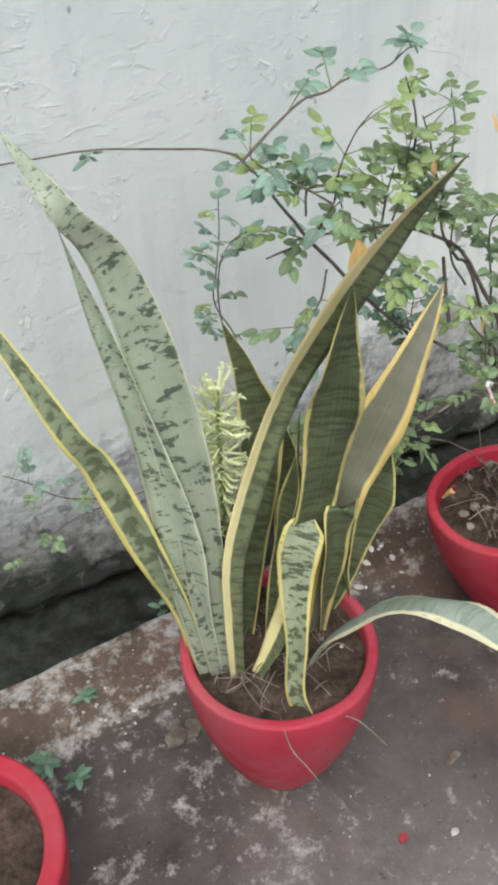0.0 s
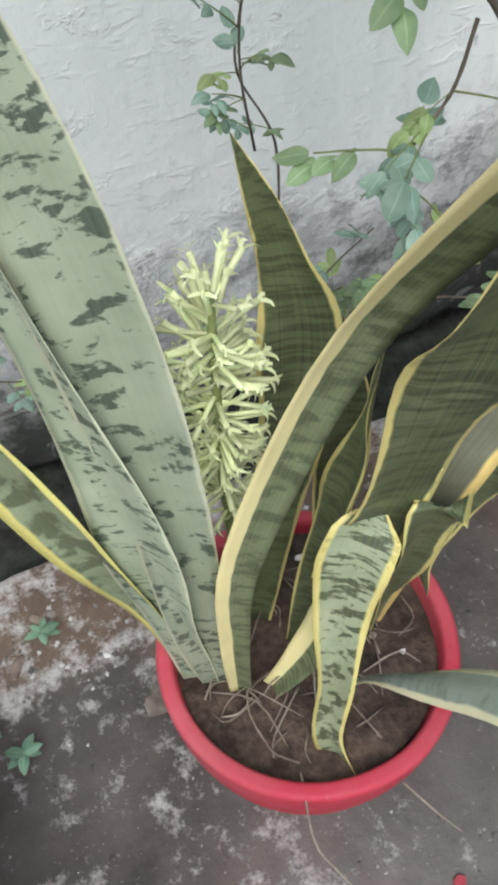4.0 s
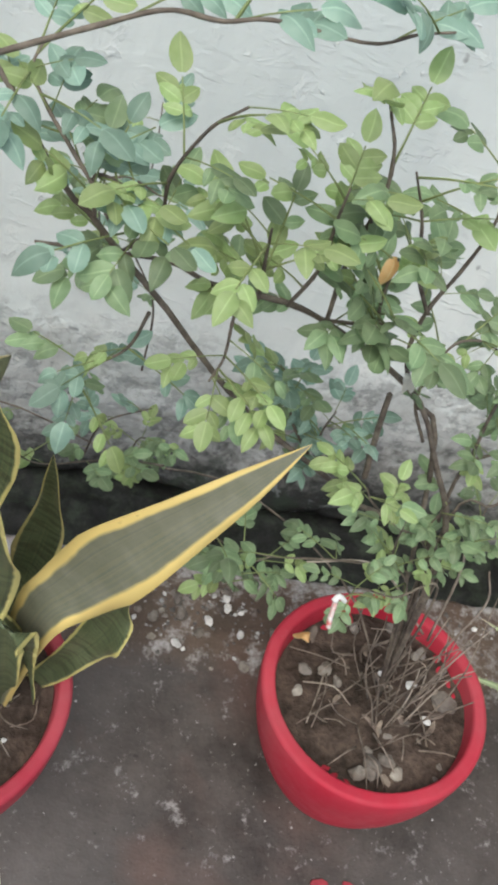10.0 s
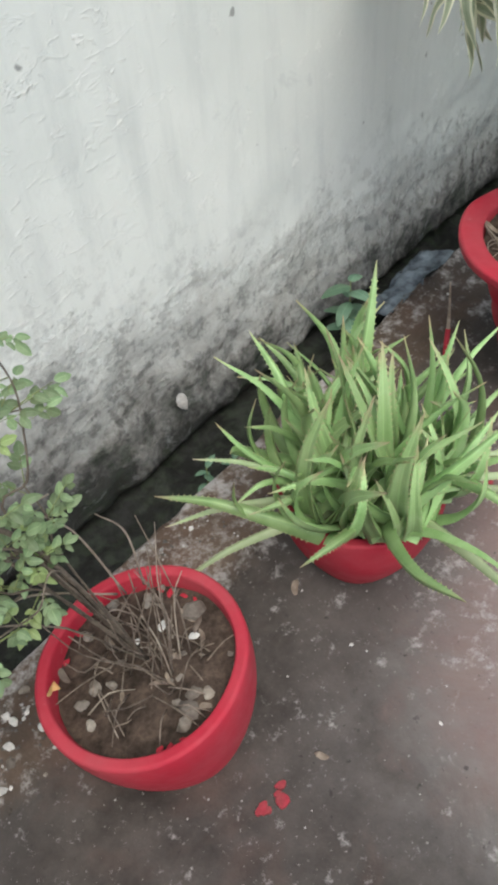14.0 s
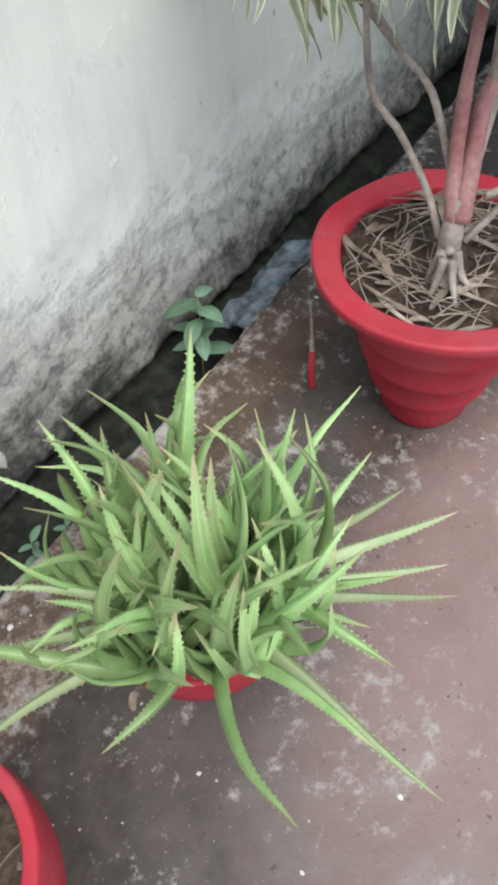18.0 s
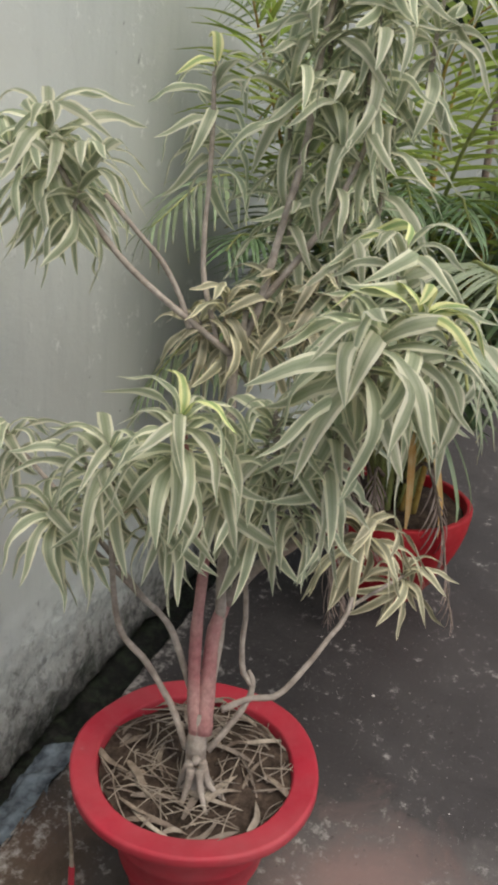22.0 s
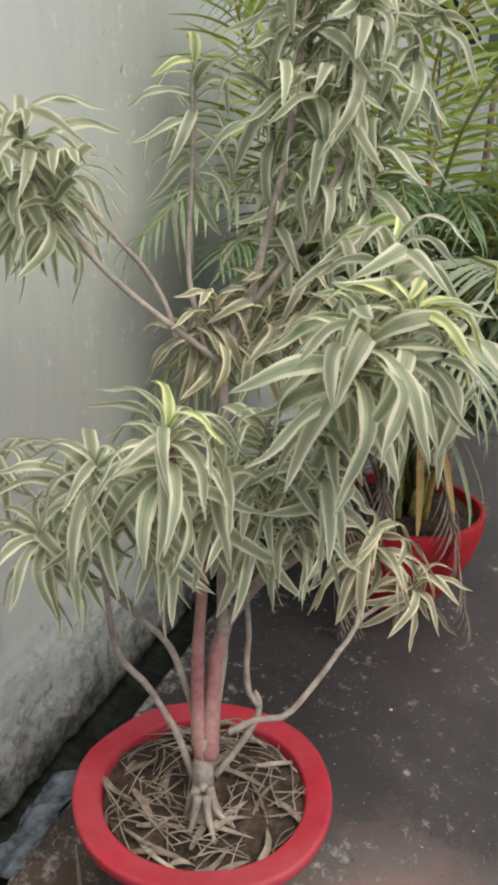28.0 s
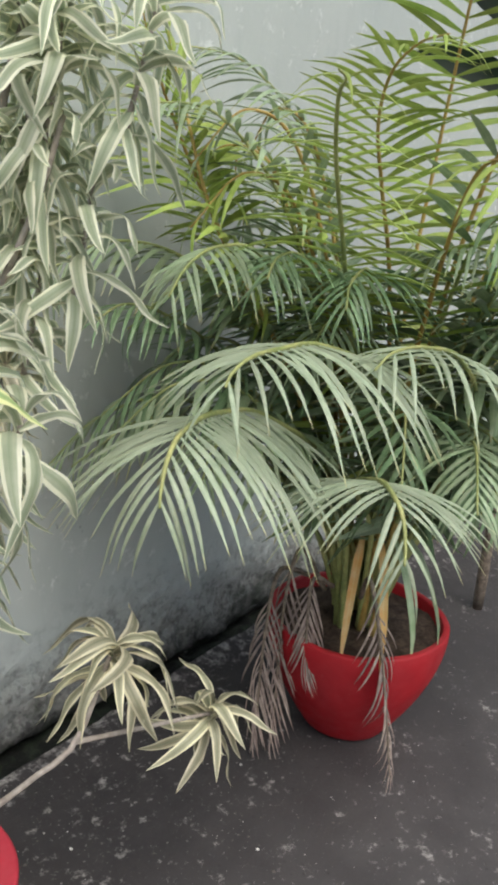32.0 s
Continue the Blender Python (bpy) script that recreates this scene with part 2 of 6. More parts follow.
    col = blend(t, band(t, lime, 0.55, 0.72, 0, 0.9), col, (0.42, 0.395, 0.38))
    pits = band(t, speckle(t, v, 48.0, 4, 0.65), 0.36, 0.28, 0, 0.6)
    col = blend(t, pits, col, (0.02, 0.018, 0.017))
    flecks = band(t, speckle(t, v, 130.0, 3, 0.6), 0.66, 0.74, 0, 0.5)
    col = blend(t, flecks, col, (0.4, 0.38, 0.36))
    # black slime in the drain, its colour deepened to stand for the recess's shade
    shaded_slime = blend(t, band(t, speckle(t, v, 24.0, 5, 0.7), 0.46, 0.6), (0.009, 0.01, 0.009), (0.024, 0.032, 0.021))
    col = blend(t, band(t, run, 0.0, 0.03, 0, 0.96), col, shaded_slime)
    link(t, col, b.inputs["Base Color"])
    relief(t, b, calc(t, "ADD", calc(t, "ADD", mid, blot), calc(t, "MULTIPLY", fine, 0.5)), 0.4, 0.012)
    link(t, band(t, blot, 0.3, 0.7, 0.55, 0.9), b.inputs["Roughness"])
    return m


def pot_plastic(name="red_pot_plastic", c1=(0.43, 0.019, 0.042), c2=(0.34, 0.015, 0.033), dusty=0.35):
    m, t, b = graph(name, 0.6, 0.3)
    v = local_of(t)
    col = blend(t, band(t, speckle(t, v, 9, 4), 0.35, 0.7), c1, c2)
    shade_or_dust = band(t, speckle(t, v, 5, 6, 0.65), 0.35, 0.7, 0, dusty)
    col = blend(t, shade_or_dust, col, (0.42, 0.16, 0.165))
    dust = band(t, speckle(t, v, 38, 6, 0.75), 0.64, 0.74, 0, 0.45)
    col = blend(t, dust, col, (0.45, 0.24, 0.22))
    link(t, col, b.inputs["Base Color"])
    link(t, band(t, speckle(t, v, 25, 4), 0.3, 0.7, 0.5, 0.75), b.inputs["Roughness"])
    relief(t, b, speckle(t, v, 60, 4), 0.12, 0.003)
    return m


def striped_leaf(name, middle, middle2, margin, edge=0.78, soft=0.06, bands=None, rough=0.45, glow=0.12, line=None, vary=0.15, centre=0.5, cross=4.6):
    """A leaf with a pale margin along both edges; the mesh's UV runs across (u) and along (v)."""
    m, t, b = graph(name, rough, 0.45)
    uv = node(t, "SeparateXYZ")
    link(t, node(t, "TexCoord").outputs["UV"], uv.inputs[0])
    v = local_of(t)
    across = calc(t, "MULTIPLY", calc(t, "ABSOLUTE", calc(t, "SUBTRACT", uv.outputs["X"], centre)), 2.0)
    wob = calc(t, "MULTIPLY", calc(t, "SUBTRACT", speckle(t, v, 14, 3), 0.5), 0.35)
    across2 = calc(t, "ADD", across, wob)
    col = blend(t, band(t, speckle(t, v, 22, 4), 0.35, 0.65), middle, middle2)
    if bands:
        dark, many, lo, hi, strength = bands
        st = node(t, "CombineXYZ")
        link(t, calc(t, "MULTIPLY", uv.outputs["X"], cross), st.inputs[0])
        link(t, calc(t, "MULTIPLY", uv.outputs["Y"], many), st.inputs[1])
        rnd = node(t, "ObjectInfo").outputs["Random"]
        link(t, calc(t, "MULTIPLY", rnd, 40.0), st.inputs[2])
        n = speckle(t, st.outputs[0], 1.0, 4, 0.6, 0.25)
        col = blend(t, band(t, n, lo, hi, 0, strength), col, dark)
    if line:
        col = blend(t, band(t, across, 0.0, 0.3, 0.75, 0), col, line)
    rib = speckle(t, uv.outputs["X"], 60, 2)
    col = blend(t, band(t, rib, 0.4, 0.7, 0, 0.15), col, margin)
    mg = blend(t, band(t, speckle(t, v, 9, 3), 0.35, 0.7), margin, tuple(c * 0.8 for c in margin))
    col = blend(t, band(t, across2, edge - soft, edge + soft), col, mg)
    col = varied(t, col, vary)
    link(t, col, b.inputs["Base Color"])
    relief(t, b, rib, 0.15, 0.001)
    if glow:
        link(t, col, leaf_glow(t, b, glow))
    return m


def plain_leaf(name, c1, c2, tip=None, rough=0.45, glow=0.2, vary=0.3, scale=18):
    m, t, b = graph(name, rough, 0.45)
    v = local_of(t)
    col = blend(t, band(t, speckle(t, v, scale, 4), 0.35, 0.65), c1, c2)
    uv = node(t, "SeparateXYZ")
    link(t, node(t, "TexCoord").outputs["UV"], uv.inputs[0])
    mid = calc(t, "ABSOLUTE", calc(t, "SUBTRACT", uv.outputs["X"], 0.5))
    col = blend(t, band(t, mid, 0.0, 0.06, 0.35, 0), col, tuple(min(1, c * 1.7) for c in c2))
    if tip:
        n = calc(t, "ADD", uv.outputs["Y"], calc(t, "MULTIPLY", calc(t, "SUBTRACT", speckle(t, v, 12, 3), 0.5), 0.3))
        col = blend(t, band(t, n, 0.86, 1.0, 0, 0.85), col, tip)
    col = varied(t, col, vary)
    link(t, col, b.inputs["Base Color"])
    relief(t, b, speckle(t, uv.outputs["X"], 40, 2), 0.15, 0.001)
    if glow:
        link(t, col, leaf_glow(t, b, glow))
    return m


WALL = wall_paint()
FLOOR = concrete()
RED = pot_plastic()
DEEP_RED = pot_plastic("deep_red_pot_plastic", (0.4, 0.01, 0.018), (0.32, 0.008, 0.015), 0.12)
FADED_RED = pot_plastic("faded_pinkish_red_pot_plastic", (0.43, 0.03, 0.055), (0.36, 0.025, 0.045), 0.5)
SOIL = two_tone("dry_brown_soil", (0.038, 0.028, 0.022), (0.102, 0.074, 0.058), 30, 0.95, 0.1, 1.0, 120)
STONE = two_tone("pale_rubble", (0.13, 0.108, 0.09), (0.28, 0.245, 0.21), 30, 0.85, 0.2, 0.5, 90, 0.3)
CHIP = two_tone("white_lime_chip", (0.55, 0.53, 0.5), (0.75, 0.73, 0.7), 30, 0.8, 0.2, 0.3, 90, 0.2)
STRAW = two_tone("dry_straw", (0.21, 0.168, 0.135), (0.38, 0.325, 0.27), 25, 0.85, 0.2, 0.3, 90, 0.3)
DRY_LEAF = two_tone("dry_leaf", (0.13, 0.095, 0.075), (0.29, 0.235, 0.19), 30, 0.85, 0.2, 0.3, 90, 0.3)
BARK = two_tone("grey_brown_bark", (0.12, 0.095, 0.075), (0.26, 0.21, 0.17), 30, 0.85, 0.2, 0.5, 120)
PALE_BARK = two_tone("pale_grey_bark", (0.26, 0.22, 0.19), (0.42, 0.37, 0.33), 25, 0.8, 0.25, 0.5, 110)
PINK_BARK = two_tone("pink_limed_bark", (0.3, 0.125, 0.13), (0.44, 0.27, 0.25), 12, 0.75, 0.25, 0.4, 110)
TWIG = two_tone("dark_twig", (0.1, 0.08, 0.065), (0.2, 0.165, 0.13), 30, 0.85, 0.2, 0.4, 120)
GREEN_STEM = two_tone("green_stem", (0.16, 0.2, 0.07), (0.28, 0.32, 0.13), 25, 0.6, 0.3, 0.2, 90)


# ---- mesh helpers ----
def part(name, mesh, material, parent=None, label=""):
    """Links a mesh or a bmesh as one object."""
    if isinstance(mesh, bmesh.types.BMesh):
        data = bpy.data.meshes.new(name)
        mesh.to_mesh(data)
        mesh.free()
    else:
        data = mesh
    if material and not data.materials:
        data.materials.append(material)
    ob = new(name, data)
    if parent:
        ob.parent = parent
    if label:
        ob["label"] = label
    return ob


def smooth(bm):
    for f in bm.faces:
        f.smooth = True
    return bm


def empty(name, at, label, category, group=""):
    ob = new(name)
    ob.empty_display_size = 0.05
    ob.location = at
    return tagged(ob, label, category, group)


def hold(ob, parent):
    """Puts a part that was built in world places under its thing."""
    ob.parent = parent
    ob.matrix_parent_inverse = Matrix.Translation(-Vector(parent.location))
    return ob


def curve_points(ctrl, n):
    """Catmull-Rom through the control points."""
    c = [Vector(p) for p in ctrl]
    c = [c[0] * 2 - c[1]] + c + [c[-1] * 2 - c[-2]]
    out = []
    for k in range(n + 1):
        s = k / n * (len(c) - 3)
        i = min(int(s), len(c) - 4)
        u = s - i
        a, b, d, e = c[i : i + 4]
        out.append(0.5 * (2 * b + (d - a) * u + (2 * a - 5 * b + 4 * d - e) * u * u + (3 * b - a - 3 * d + e) * u**3))
    return out


def tube(bm, ctrl, r0, r1, n=10, sides=7, knots=0.0, rng=None):
    """A tapered stem along the control points."""
    pts = curve_points(ctrl, n)
    rings = []
    ref = Vector((0.3, 0.9, 0.2))
    for k, p in enumerate(pts):
        t = (pts[min(k + 1, n)] - pts[max(k - 1, 0)]).normalized()
        a = t.cross(ref)
        if a.length < 0.1:
            a = t.cross(Vector((1, 0, 0)))
        a.normalize()
        b = t.cross(a)
        r = r0 + (r1 - r0) * k / n
        if knots and rng:
            r *= 1 + rng.uniform(-knots, knots)
        rings.append([bm.verts.new(p + r * (math.cos(2 * math.pi * j / sides) * a + math.sin(2 * math.pi * j / sides) * b)) for j in range(sides)])
    for q, w in zip(rings, rings[1:]):
        for j in range(sides):
            bm.faces.new((q[j], q[(j + 1) % sides], w[(j + 1) % sides], w[j]))
    bm.faces.new(rings[-1])
    bm.faces.new(list(reversed(rings[0])))
    return pts


PROFILES = {
    "sword": lambda s: min(1.0, 0.42 + 1.15 * s) * (1.0 if s < 0.5 else max(0.0, 1 - ((s - 0.5) / 0.5) ** 1.2)),
    "spear": lambda s: min(1.0, 0.5 + 1.5 * s) * (1.0 if s < 0.36 else max(0.0, 1 - ((s - 0.36) / 0.64)) ** 0.95),
    "paddle": lambda s: (0.62 - 0.1 * math.sin(math.pi * min(1, s / 0.4)) if s < 0.4 else 0.62 + 0.38 * min(1.0, (s - 0.4) / 0.3)) * (1.0 if s < 0.84 else max(0.0, 1 - ((s - 0.84) / 0.16) ** 1.3)),
    "stalked": lambda s: min(1.0, 0.22 + 2.6 * max(0.0, s - 0.12)) * (1.0 if s < 0.55 else max(0.0, 1 - ((s - 0.55) / 0.45) ** 1.3)),
    "rising": lambda s: min(1.0, 0.52 + 0.8 * s) * (1.0 if s < 0.68 else max(0.0, 1 - ((s - 0.68) / 0.32) ** 1.25)),
    "lance": lambda s: (0.3 + 0.7 * min(1, s * 4)) * max(0.0, 1 - max(0, (s - 0.3) / 0.7) ** 1.8),
    "blade": lambda s: (0.4 + 0.6 * min(1, s * 5)) * max(0.0, 1 - max(0, (s - 0.35) / 0.65) ** 2.2),
    "oval": lambda s: math.sin(math.pi * min(1, max(0, 0.03 + 0.97 * s)) ** 0.8) ** 0.75,
    "aloe": lambda s: (1 - s) ** 0.75,
}


def ribbon(bm, ctrl, width, side, side2=None, n=14, across=4, profile="sword", fold=0.15, thick=0.0, wave=0.0, phase=0.0):
    """A leaf along the control points: width across the side direction, folded like a gutter; with thickness where it has some.
    UV: u across, v along."""
    pts = curve_points(ctrl, n)
    uv = bm.loops.layers.uv.verify()
    prof = PROFILES[profile]
    rows = []
    side, side2 = Vector(side), Vector(side2 or side)
    for k, p in enumerate(pts):
        s = k / n
        t = (pts[min(k + 1, n)] - pts[max(k - 1, 0)]).normalized()
        a = side.lerp(side2, s)
        a = (a - t * a.dot(t)).normalized()
        nor = a.cross(t)
        w = 0.5 * width * prof(s) + 0.0004
        row = []
        for layer in range(2 if thick else 1):
            line = []
            for j in range(across + 1):
                u = j / across * 2 - 1
                q = p + a * (u * w) + nor * (fold * w * (abs(u) ** 1.3))
                q += nor * (wave * w * math.sin(s * 17 + phase + (2.0 if u > 0 else 0)) * abs(u) ** 2)
                if layer:
                    q -= nor * (thick * max(0.12, 1 - s) * (1 - 0.8 * u * u))
                line.append((bm.verts.new(q), j / across, s))
            row.append(line)
        rows.append(row)

    def quad(*corners):
        f = bm.faces.new([c[0] for c in corners])
        f.smooth = True
        for loop, c in zip(f.loops, corners):
            loop[uv].uv = (c[1], c[2])

    for r, q in zip(rows, rows[1:]):
        for j in range(across):
            quad(r[0][j], r[0][j + 1], q[0][j + 1], q[0][j])
            if thick:
                quad(r[1][j + 1], r[1][j], q[1][j], q[1][j + 1])
        if thick:
            quad(r[0][0], q[0][0], q[1][0], r[1][0])
            quad(r[0][-1], r[1][-1], q[1][-1], q[0][-1])
    return pts


def mesh_of(name, bm, material):
    data = bpy.data.meshes.new(name)
    bm.to_mesh(data)
    bm.free()
    data.materials.append(material)
    return data


def turned(outline, segments=64, wobble=0.0, seed=0):
    """A closed outline of (radius, height) turned round the z axis."""
    bm = bmesh.new()
    rings = []
    for r, z in outline:
        ring = []
        for j in range(segments):
            a = 2 * math.pi * j / segments
            k = 1 + wobble * noise.noise(Vector((math.cos(a) * 1.3 + seed, math.sin(a) * 1.3, z * 3)))
            ring.append(bm.verts.new((r * k * math.cos(a), r * k * math.sin(a), z + wobble * 0.15 * noise.noise(Vector((math.cos(a) * 2, math.sin(a) * 2, seed + 3.1))) * (z > 0.05))))
        rings.append(ring)
    for q, w in zip(rings, rings[1:]):
        for j in range(segments):
            f = bm.faces.new((q[j], q[(j + 1) % segments], w[(j + 1) % segments], w[j]))
            f.smooth = abs(q[0].co.z - w[0].co.z) > 0.012 or abs(q[0].co.xy.length - w[0].co.xy.length) < 0.006
    return bm


# ---- ground, drain and wall ----
def spaced(parts):
    out = []
    for a, b, step in parts:
        n = max(1, round((b - a) / step))
        out += [a + (b - a) * k / n for k in range(n)]
    return out + [parts[-1][1]]


def sheet(name, xs, ys, height, material):
    verts = [(x, y, height(x, y)) for y in ys for x in xs]
    w = len(xs)
    faces = [(j * w + i, j * w + i + 1, (j + 1) * w + i + 1, (j + 1) * w + i) for j in range(len(ys) - 1) for i in range(w - 1)]
    data = bpy.data.meshes.new(name)
    data.from_pydata(verts, [], faces)
    data.polygons.foreach_set("use_smooth", [True] * len(faces))
    data.materials.append(material)
    return new(name, data)


def drain_edge(x):
    return -0.05 + 0.03 * (min(3.6, max(0.0, x)) - 0.6)


def ground_height(x, y):
    if -4 < x < 8 and -4 < y < 0.4:
        lip = 0.012 * noise.noise(Vector((x * 5, 3.3, 0))) + 0.006 * noise.noise(Vector((x * 22, 1.1, 0)))
        z = 0.006 * noise.noise(Vector((x * 2.2, y * 2.2, 0))) + 0.003 * noise.noise(Vector((x * 9, y * 9, 4)))
        rim = drain_edge(x) + lip
        if y > rim:
            d = min(1.0, (y - rim) / 0.035)
            z = z * (1 - d) - 0.1 * d + d * (0.016 * noise.noise(Vector((x * 7, y * 7, 9))) + 0.02 * noise.noise(Vector((x * 24, y * 24, 3))))
        return z
    return 0.0


ground = sheet(
    "ground",
    spaced([(-900, -40, 220), (-40, -4, 6), (-4, -0.6, 0.2), (-0.6, 5.2, 0.022), (5.2, 8, 0.2), (8, 40, 6), (40, 900, 220)]),
    spaced([(-900, -40, 220), (-40, -4, 6), (-4, -1.6, 0.2), (-1.6, -0.14, 0.022), (-0.14, 0.12, 0.008), (0.12, 0.28, 0.02), (0.28, 0.4, 0.06), (0.4, 40, 8), (40, 900, 220)]),
    ground_height,
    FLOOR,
)
tagged(ground, "grey-brown stained concrete yard with lime spots", "ground", kind="structure")

WALL_Y = 0.176


def wall_relief(x, z):
    r = 0.007 * noise.noise(Vector((x * 1.5, z * 1.5, 2))) + 0.0022 * noise.noise(Vector((x * 7, z * 7, 5)))
    z += 0.07
    rough = max(0.0, 1 - max(0, z) / 0.55) ** 1.3
    r += rough * (0.016 * noise.noise(Vector((x * 9, z * 13, 1))) + 0.011 * noise.noise(Vector((x * 22, z * 30, 8))))
    foot = max(0.0, 1 - max(0, z - 0.02) / 0.16)
    r -= 0.02 * foot ** 1.2 * (0.7 + 0.6 * noise.noise(Vector((x * 4, 0.4, 6))))
    if z < 0.0:
        r += 0.04
    return r


def build_wall():
    xs = spaced([(-5, -0.5, 0.3), (-0.5, 5.4, 0.016), (5.4, 9, 0.3)])
    zs = spaced([(-0.16, 0.5, 0.012), (0.5, 1.6, 0.035), (1.6, 3.4, 0.2)])
    w = len(xs)
    verts = [(x, WALL_Y + wall_relief(x, z), z) for z in zs for x in xs]
    faces = [(j * w + i, j * w + i + 1, (j + 1) * w + i + 1, (j + 1) * w + i) for j in range(len(zs) - 1) for i in range(w - 1)]
    # back and top close the wall
    n = len(verts)
    verts += [(-5, 0.4, -0.16), (9, 0.4, -0.16), (9, 0.4, 3.4), (-5, 0.4, 3.4)]
    top = (len(zs) - 1) * w
    faces += [(n + 1, n, n + 3, n + 2), tuple([top + i for i in range(w)] + [n + 2, n + 3]), (0, *[j * w for j in range(1, len(zs))], n + 3, n), (w - 1, n + 1, n + 2, *[j * w + w - 1 for j in range(len(zs) - 1, 0, -1)])]
    data = bpy.data.meshes.new("wall_north")
    data.from_pydata(verts, [], faces)
    data.polygons.foreach_set("use_smooth", [True] * (len(faces) - 4) + [False] * 4)
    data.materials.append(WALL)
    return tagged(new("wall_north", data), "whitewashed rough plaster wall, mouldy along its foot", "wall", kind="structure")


wall = build_wall()


def east_wall():
    """Plain wall that closes the yard beyond the plants."""
    ys, zs = spaced([(-4.0, 0.16, 0.26)]), spaced([(-0.1, 3.4, 0.2)])
    w = len(ys)
    verts = [(7.2 + 0.006 * noise.noise(Vector((y * 2, z * 2, 7))), y, z) for z in zs for y in ys] + [(7.4, -4.0, -0.1), (7.4, 0.16, -0.1), (7.4, 0.16, 3.4), (7.4, -4.0, 3.4)]
    n = len(verts) - 4
    top = n - w
    faces = [(j * w + i, (j + 1) * w + i, (j + 1) * w + i + 1, j * w + i + 1) for j in range(len(zs) - 1) for i in range(w - 1)]
    faces += [(n, n + 1, n + 2, n + 3), tuple([n + 3, n + 2] + [top + i for i in range(w - 1, -1, -1)]), tuple([n, n + 3] + [j * w for j in range(len(zs) - 1, -1, -1)])]
    data = bpy.data.meshes.new("wall_east")
    data.from_pydata(verts, [], faces)
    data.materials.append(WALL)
    return tagged(new("wall_east", data), "whitewashed plaster wall closing the yard", "wall", kind="structure")


east_wall()


# ---- pots ----
def pot_outline(r, h, foot, rim, lip, steps=()):
    """Outside from the foot up, over the rim, down the inside."""
    out = [(0.001, 0.004), (foot * 0.9, 0.004), (foot, 0.012)]
    if steps:
        out += list(steps) + [(r - lip * 0.6, h - rim - 0.006), (r - 0.003, h - rim), (r, h - rim + 0.004)]
    else:
        for k in (0.02, 0.05, 0.1, 0.17, 0.25, 0.35, 0.45, 0.55, 0.65, 0.75, 0.85, 0.93):
            out.append((foot + (r - foot) * math.sin(k * math.pi / 2) ** 0.95, 0.012 + (h - 0.02) * k))
    return out + [(r, h - 0.005), (r - 0.0005, h - 0.003), (r - 0.003, h - 0.0006), (r - 0.0045, h), (r - 0.007, h + 0.0002)]


def flower_pot(at, r, h, foot, material, label, soil_label, thick=0.02, rim=0.035, lip=0.006, wide=0.0, steps=(), sink=0.03, seed=0):
    thing = empty("flower_pot", (at[0], at[1], 0.0), label, "plant pot", "row of red pots along the wall")
    inner = r - thick - wide
    out = pot_outline(r, h, foot, rim, lip, steps)
    out += [(inner + 0.007, h - wide * 0.12), (inner + 0.004, h - wide * 0.13), (inner + 0.002, h - 0.001 - wide * 0.15), (inner, h - 0.006 - wide * 0.15), (inner * 0.97, h - 0.05), (inner * 0.9, h - 0.1)]
    part("pot_shell", turned(out, 72, 0.018 + 0.3 * wide, seed), material, thing)
    # soil
    bm = bmesh.new()
    rings, seg = 9, 40
    c = bm.verts.new((0, 0, h - sink + 0.012))
    last = None
    for k in range(1, rings + 1):
        q = inner * 0.985 * k / rings
        ring = [bm.verts.new((q * math.cos(2 * math.pi * j / seg), q * math.sin(2 * math.pi * j / seg), h - sink + 0.012 * noise.noise(Vector((q * 18 * math.cos(j * 6.283 / seg) + seed, q * 18 * math.sin(j * 6.283 / seg), seed))) + 0.012 * (1 - k / rings))) for j in range(seg)]
        for j in range(seg):
            if last:
                bm.faces.new((last[j], ring[j], ring[(j + 1) % seg], last[(j + 1) % seg]))
            else:
                bm.faces.new((c, ring[j], ring[(j + 1) % seg]))
        last = ring
    part("soil", smooth(bm), SOIL, thing, soil_label)
    return thing


P0 = (0.128, -0.5)
P1 = (0.67, -0.43)
P2 = (1.258, -0.367)
P3 = (1.715, -0.365)
P4 = (2.372, -0.402)
P5 = (3.75, -0.47)
flower_pot(P0, 0.162, 0.27, 0.085, RED, "red plastic flower pot of bare brown soil", "bare brown soil", thick=0.028, seed=1)
flower_pot(P1, 0.153, 0.292, 0.086, FADED_RED, "faded pinkish red plastic pot holding the snake plant", "dark soil with dry roots", thick=0.018, sink=0.022, seed=2)
pot_2 = flower_pot(P2, 0.157, 0.272, 0.083, RED, "red plastic pot holding the leafy shrub", "dry brown soil with rubble", sink=0.03, seed=3)
pot_2.rotation_euler = (radians(-5.2), radians(-7.3), 0)
flower_pot(P3, 0.148, 0.22, 0.075, RED, "red plastic pot overgrown by aloe", "brown soil", seed=4)
H4 = 0.368
flower_pot(
    P4, 0.224, H4, 0.084, RED, "wide-rimmed red pot with a stepped tapering body", "dry soil under straw", thick=0.012, rim=0.022, lip=0.04, wide=0.036, sink=0.02, seed=5,
    steps=[(0.088, 0.07), (0.092, 0.078), (0.112, 0.088), (0.116, 0.1), (0.12, 0.15), (0.134, 0.162), (0.138, 0.175), (0.142, 0.225), (0.153, 0.236), (0.157, 0.25), (0.163, 0.325)],
)
flower_pot(P5, 0.25, 0.347, 0.118, DEEP_RED, "large deep red pot holding the palm", "dark moist soil", thick=0.02, rim=0.05, lip=0.008, seed=6)


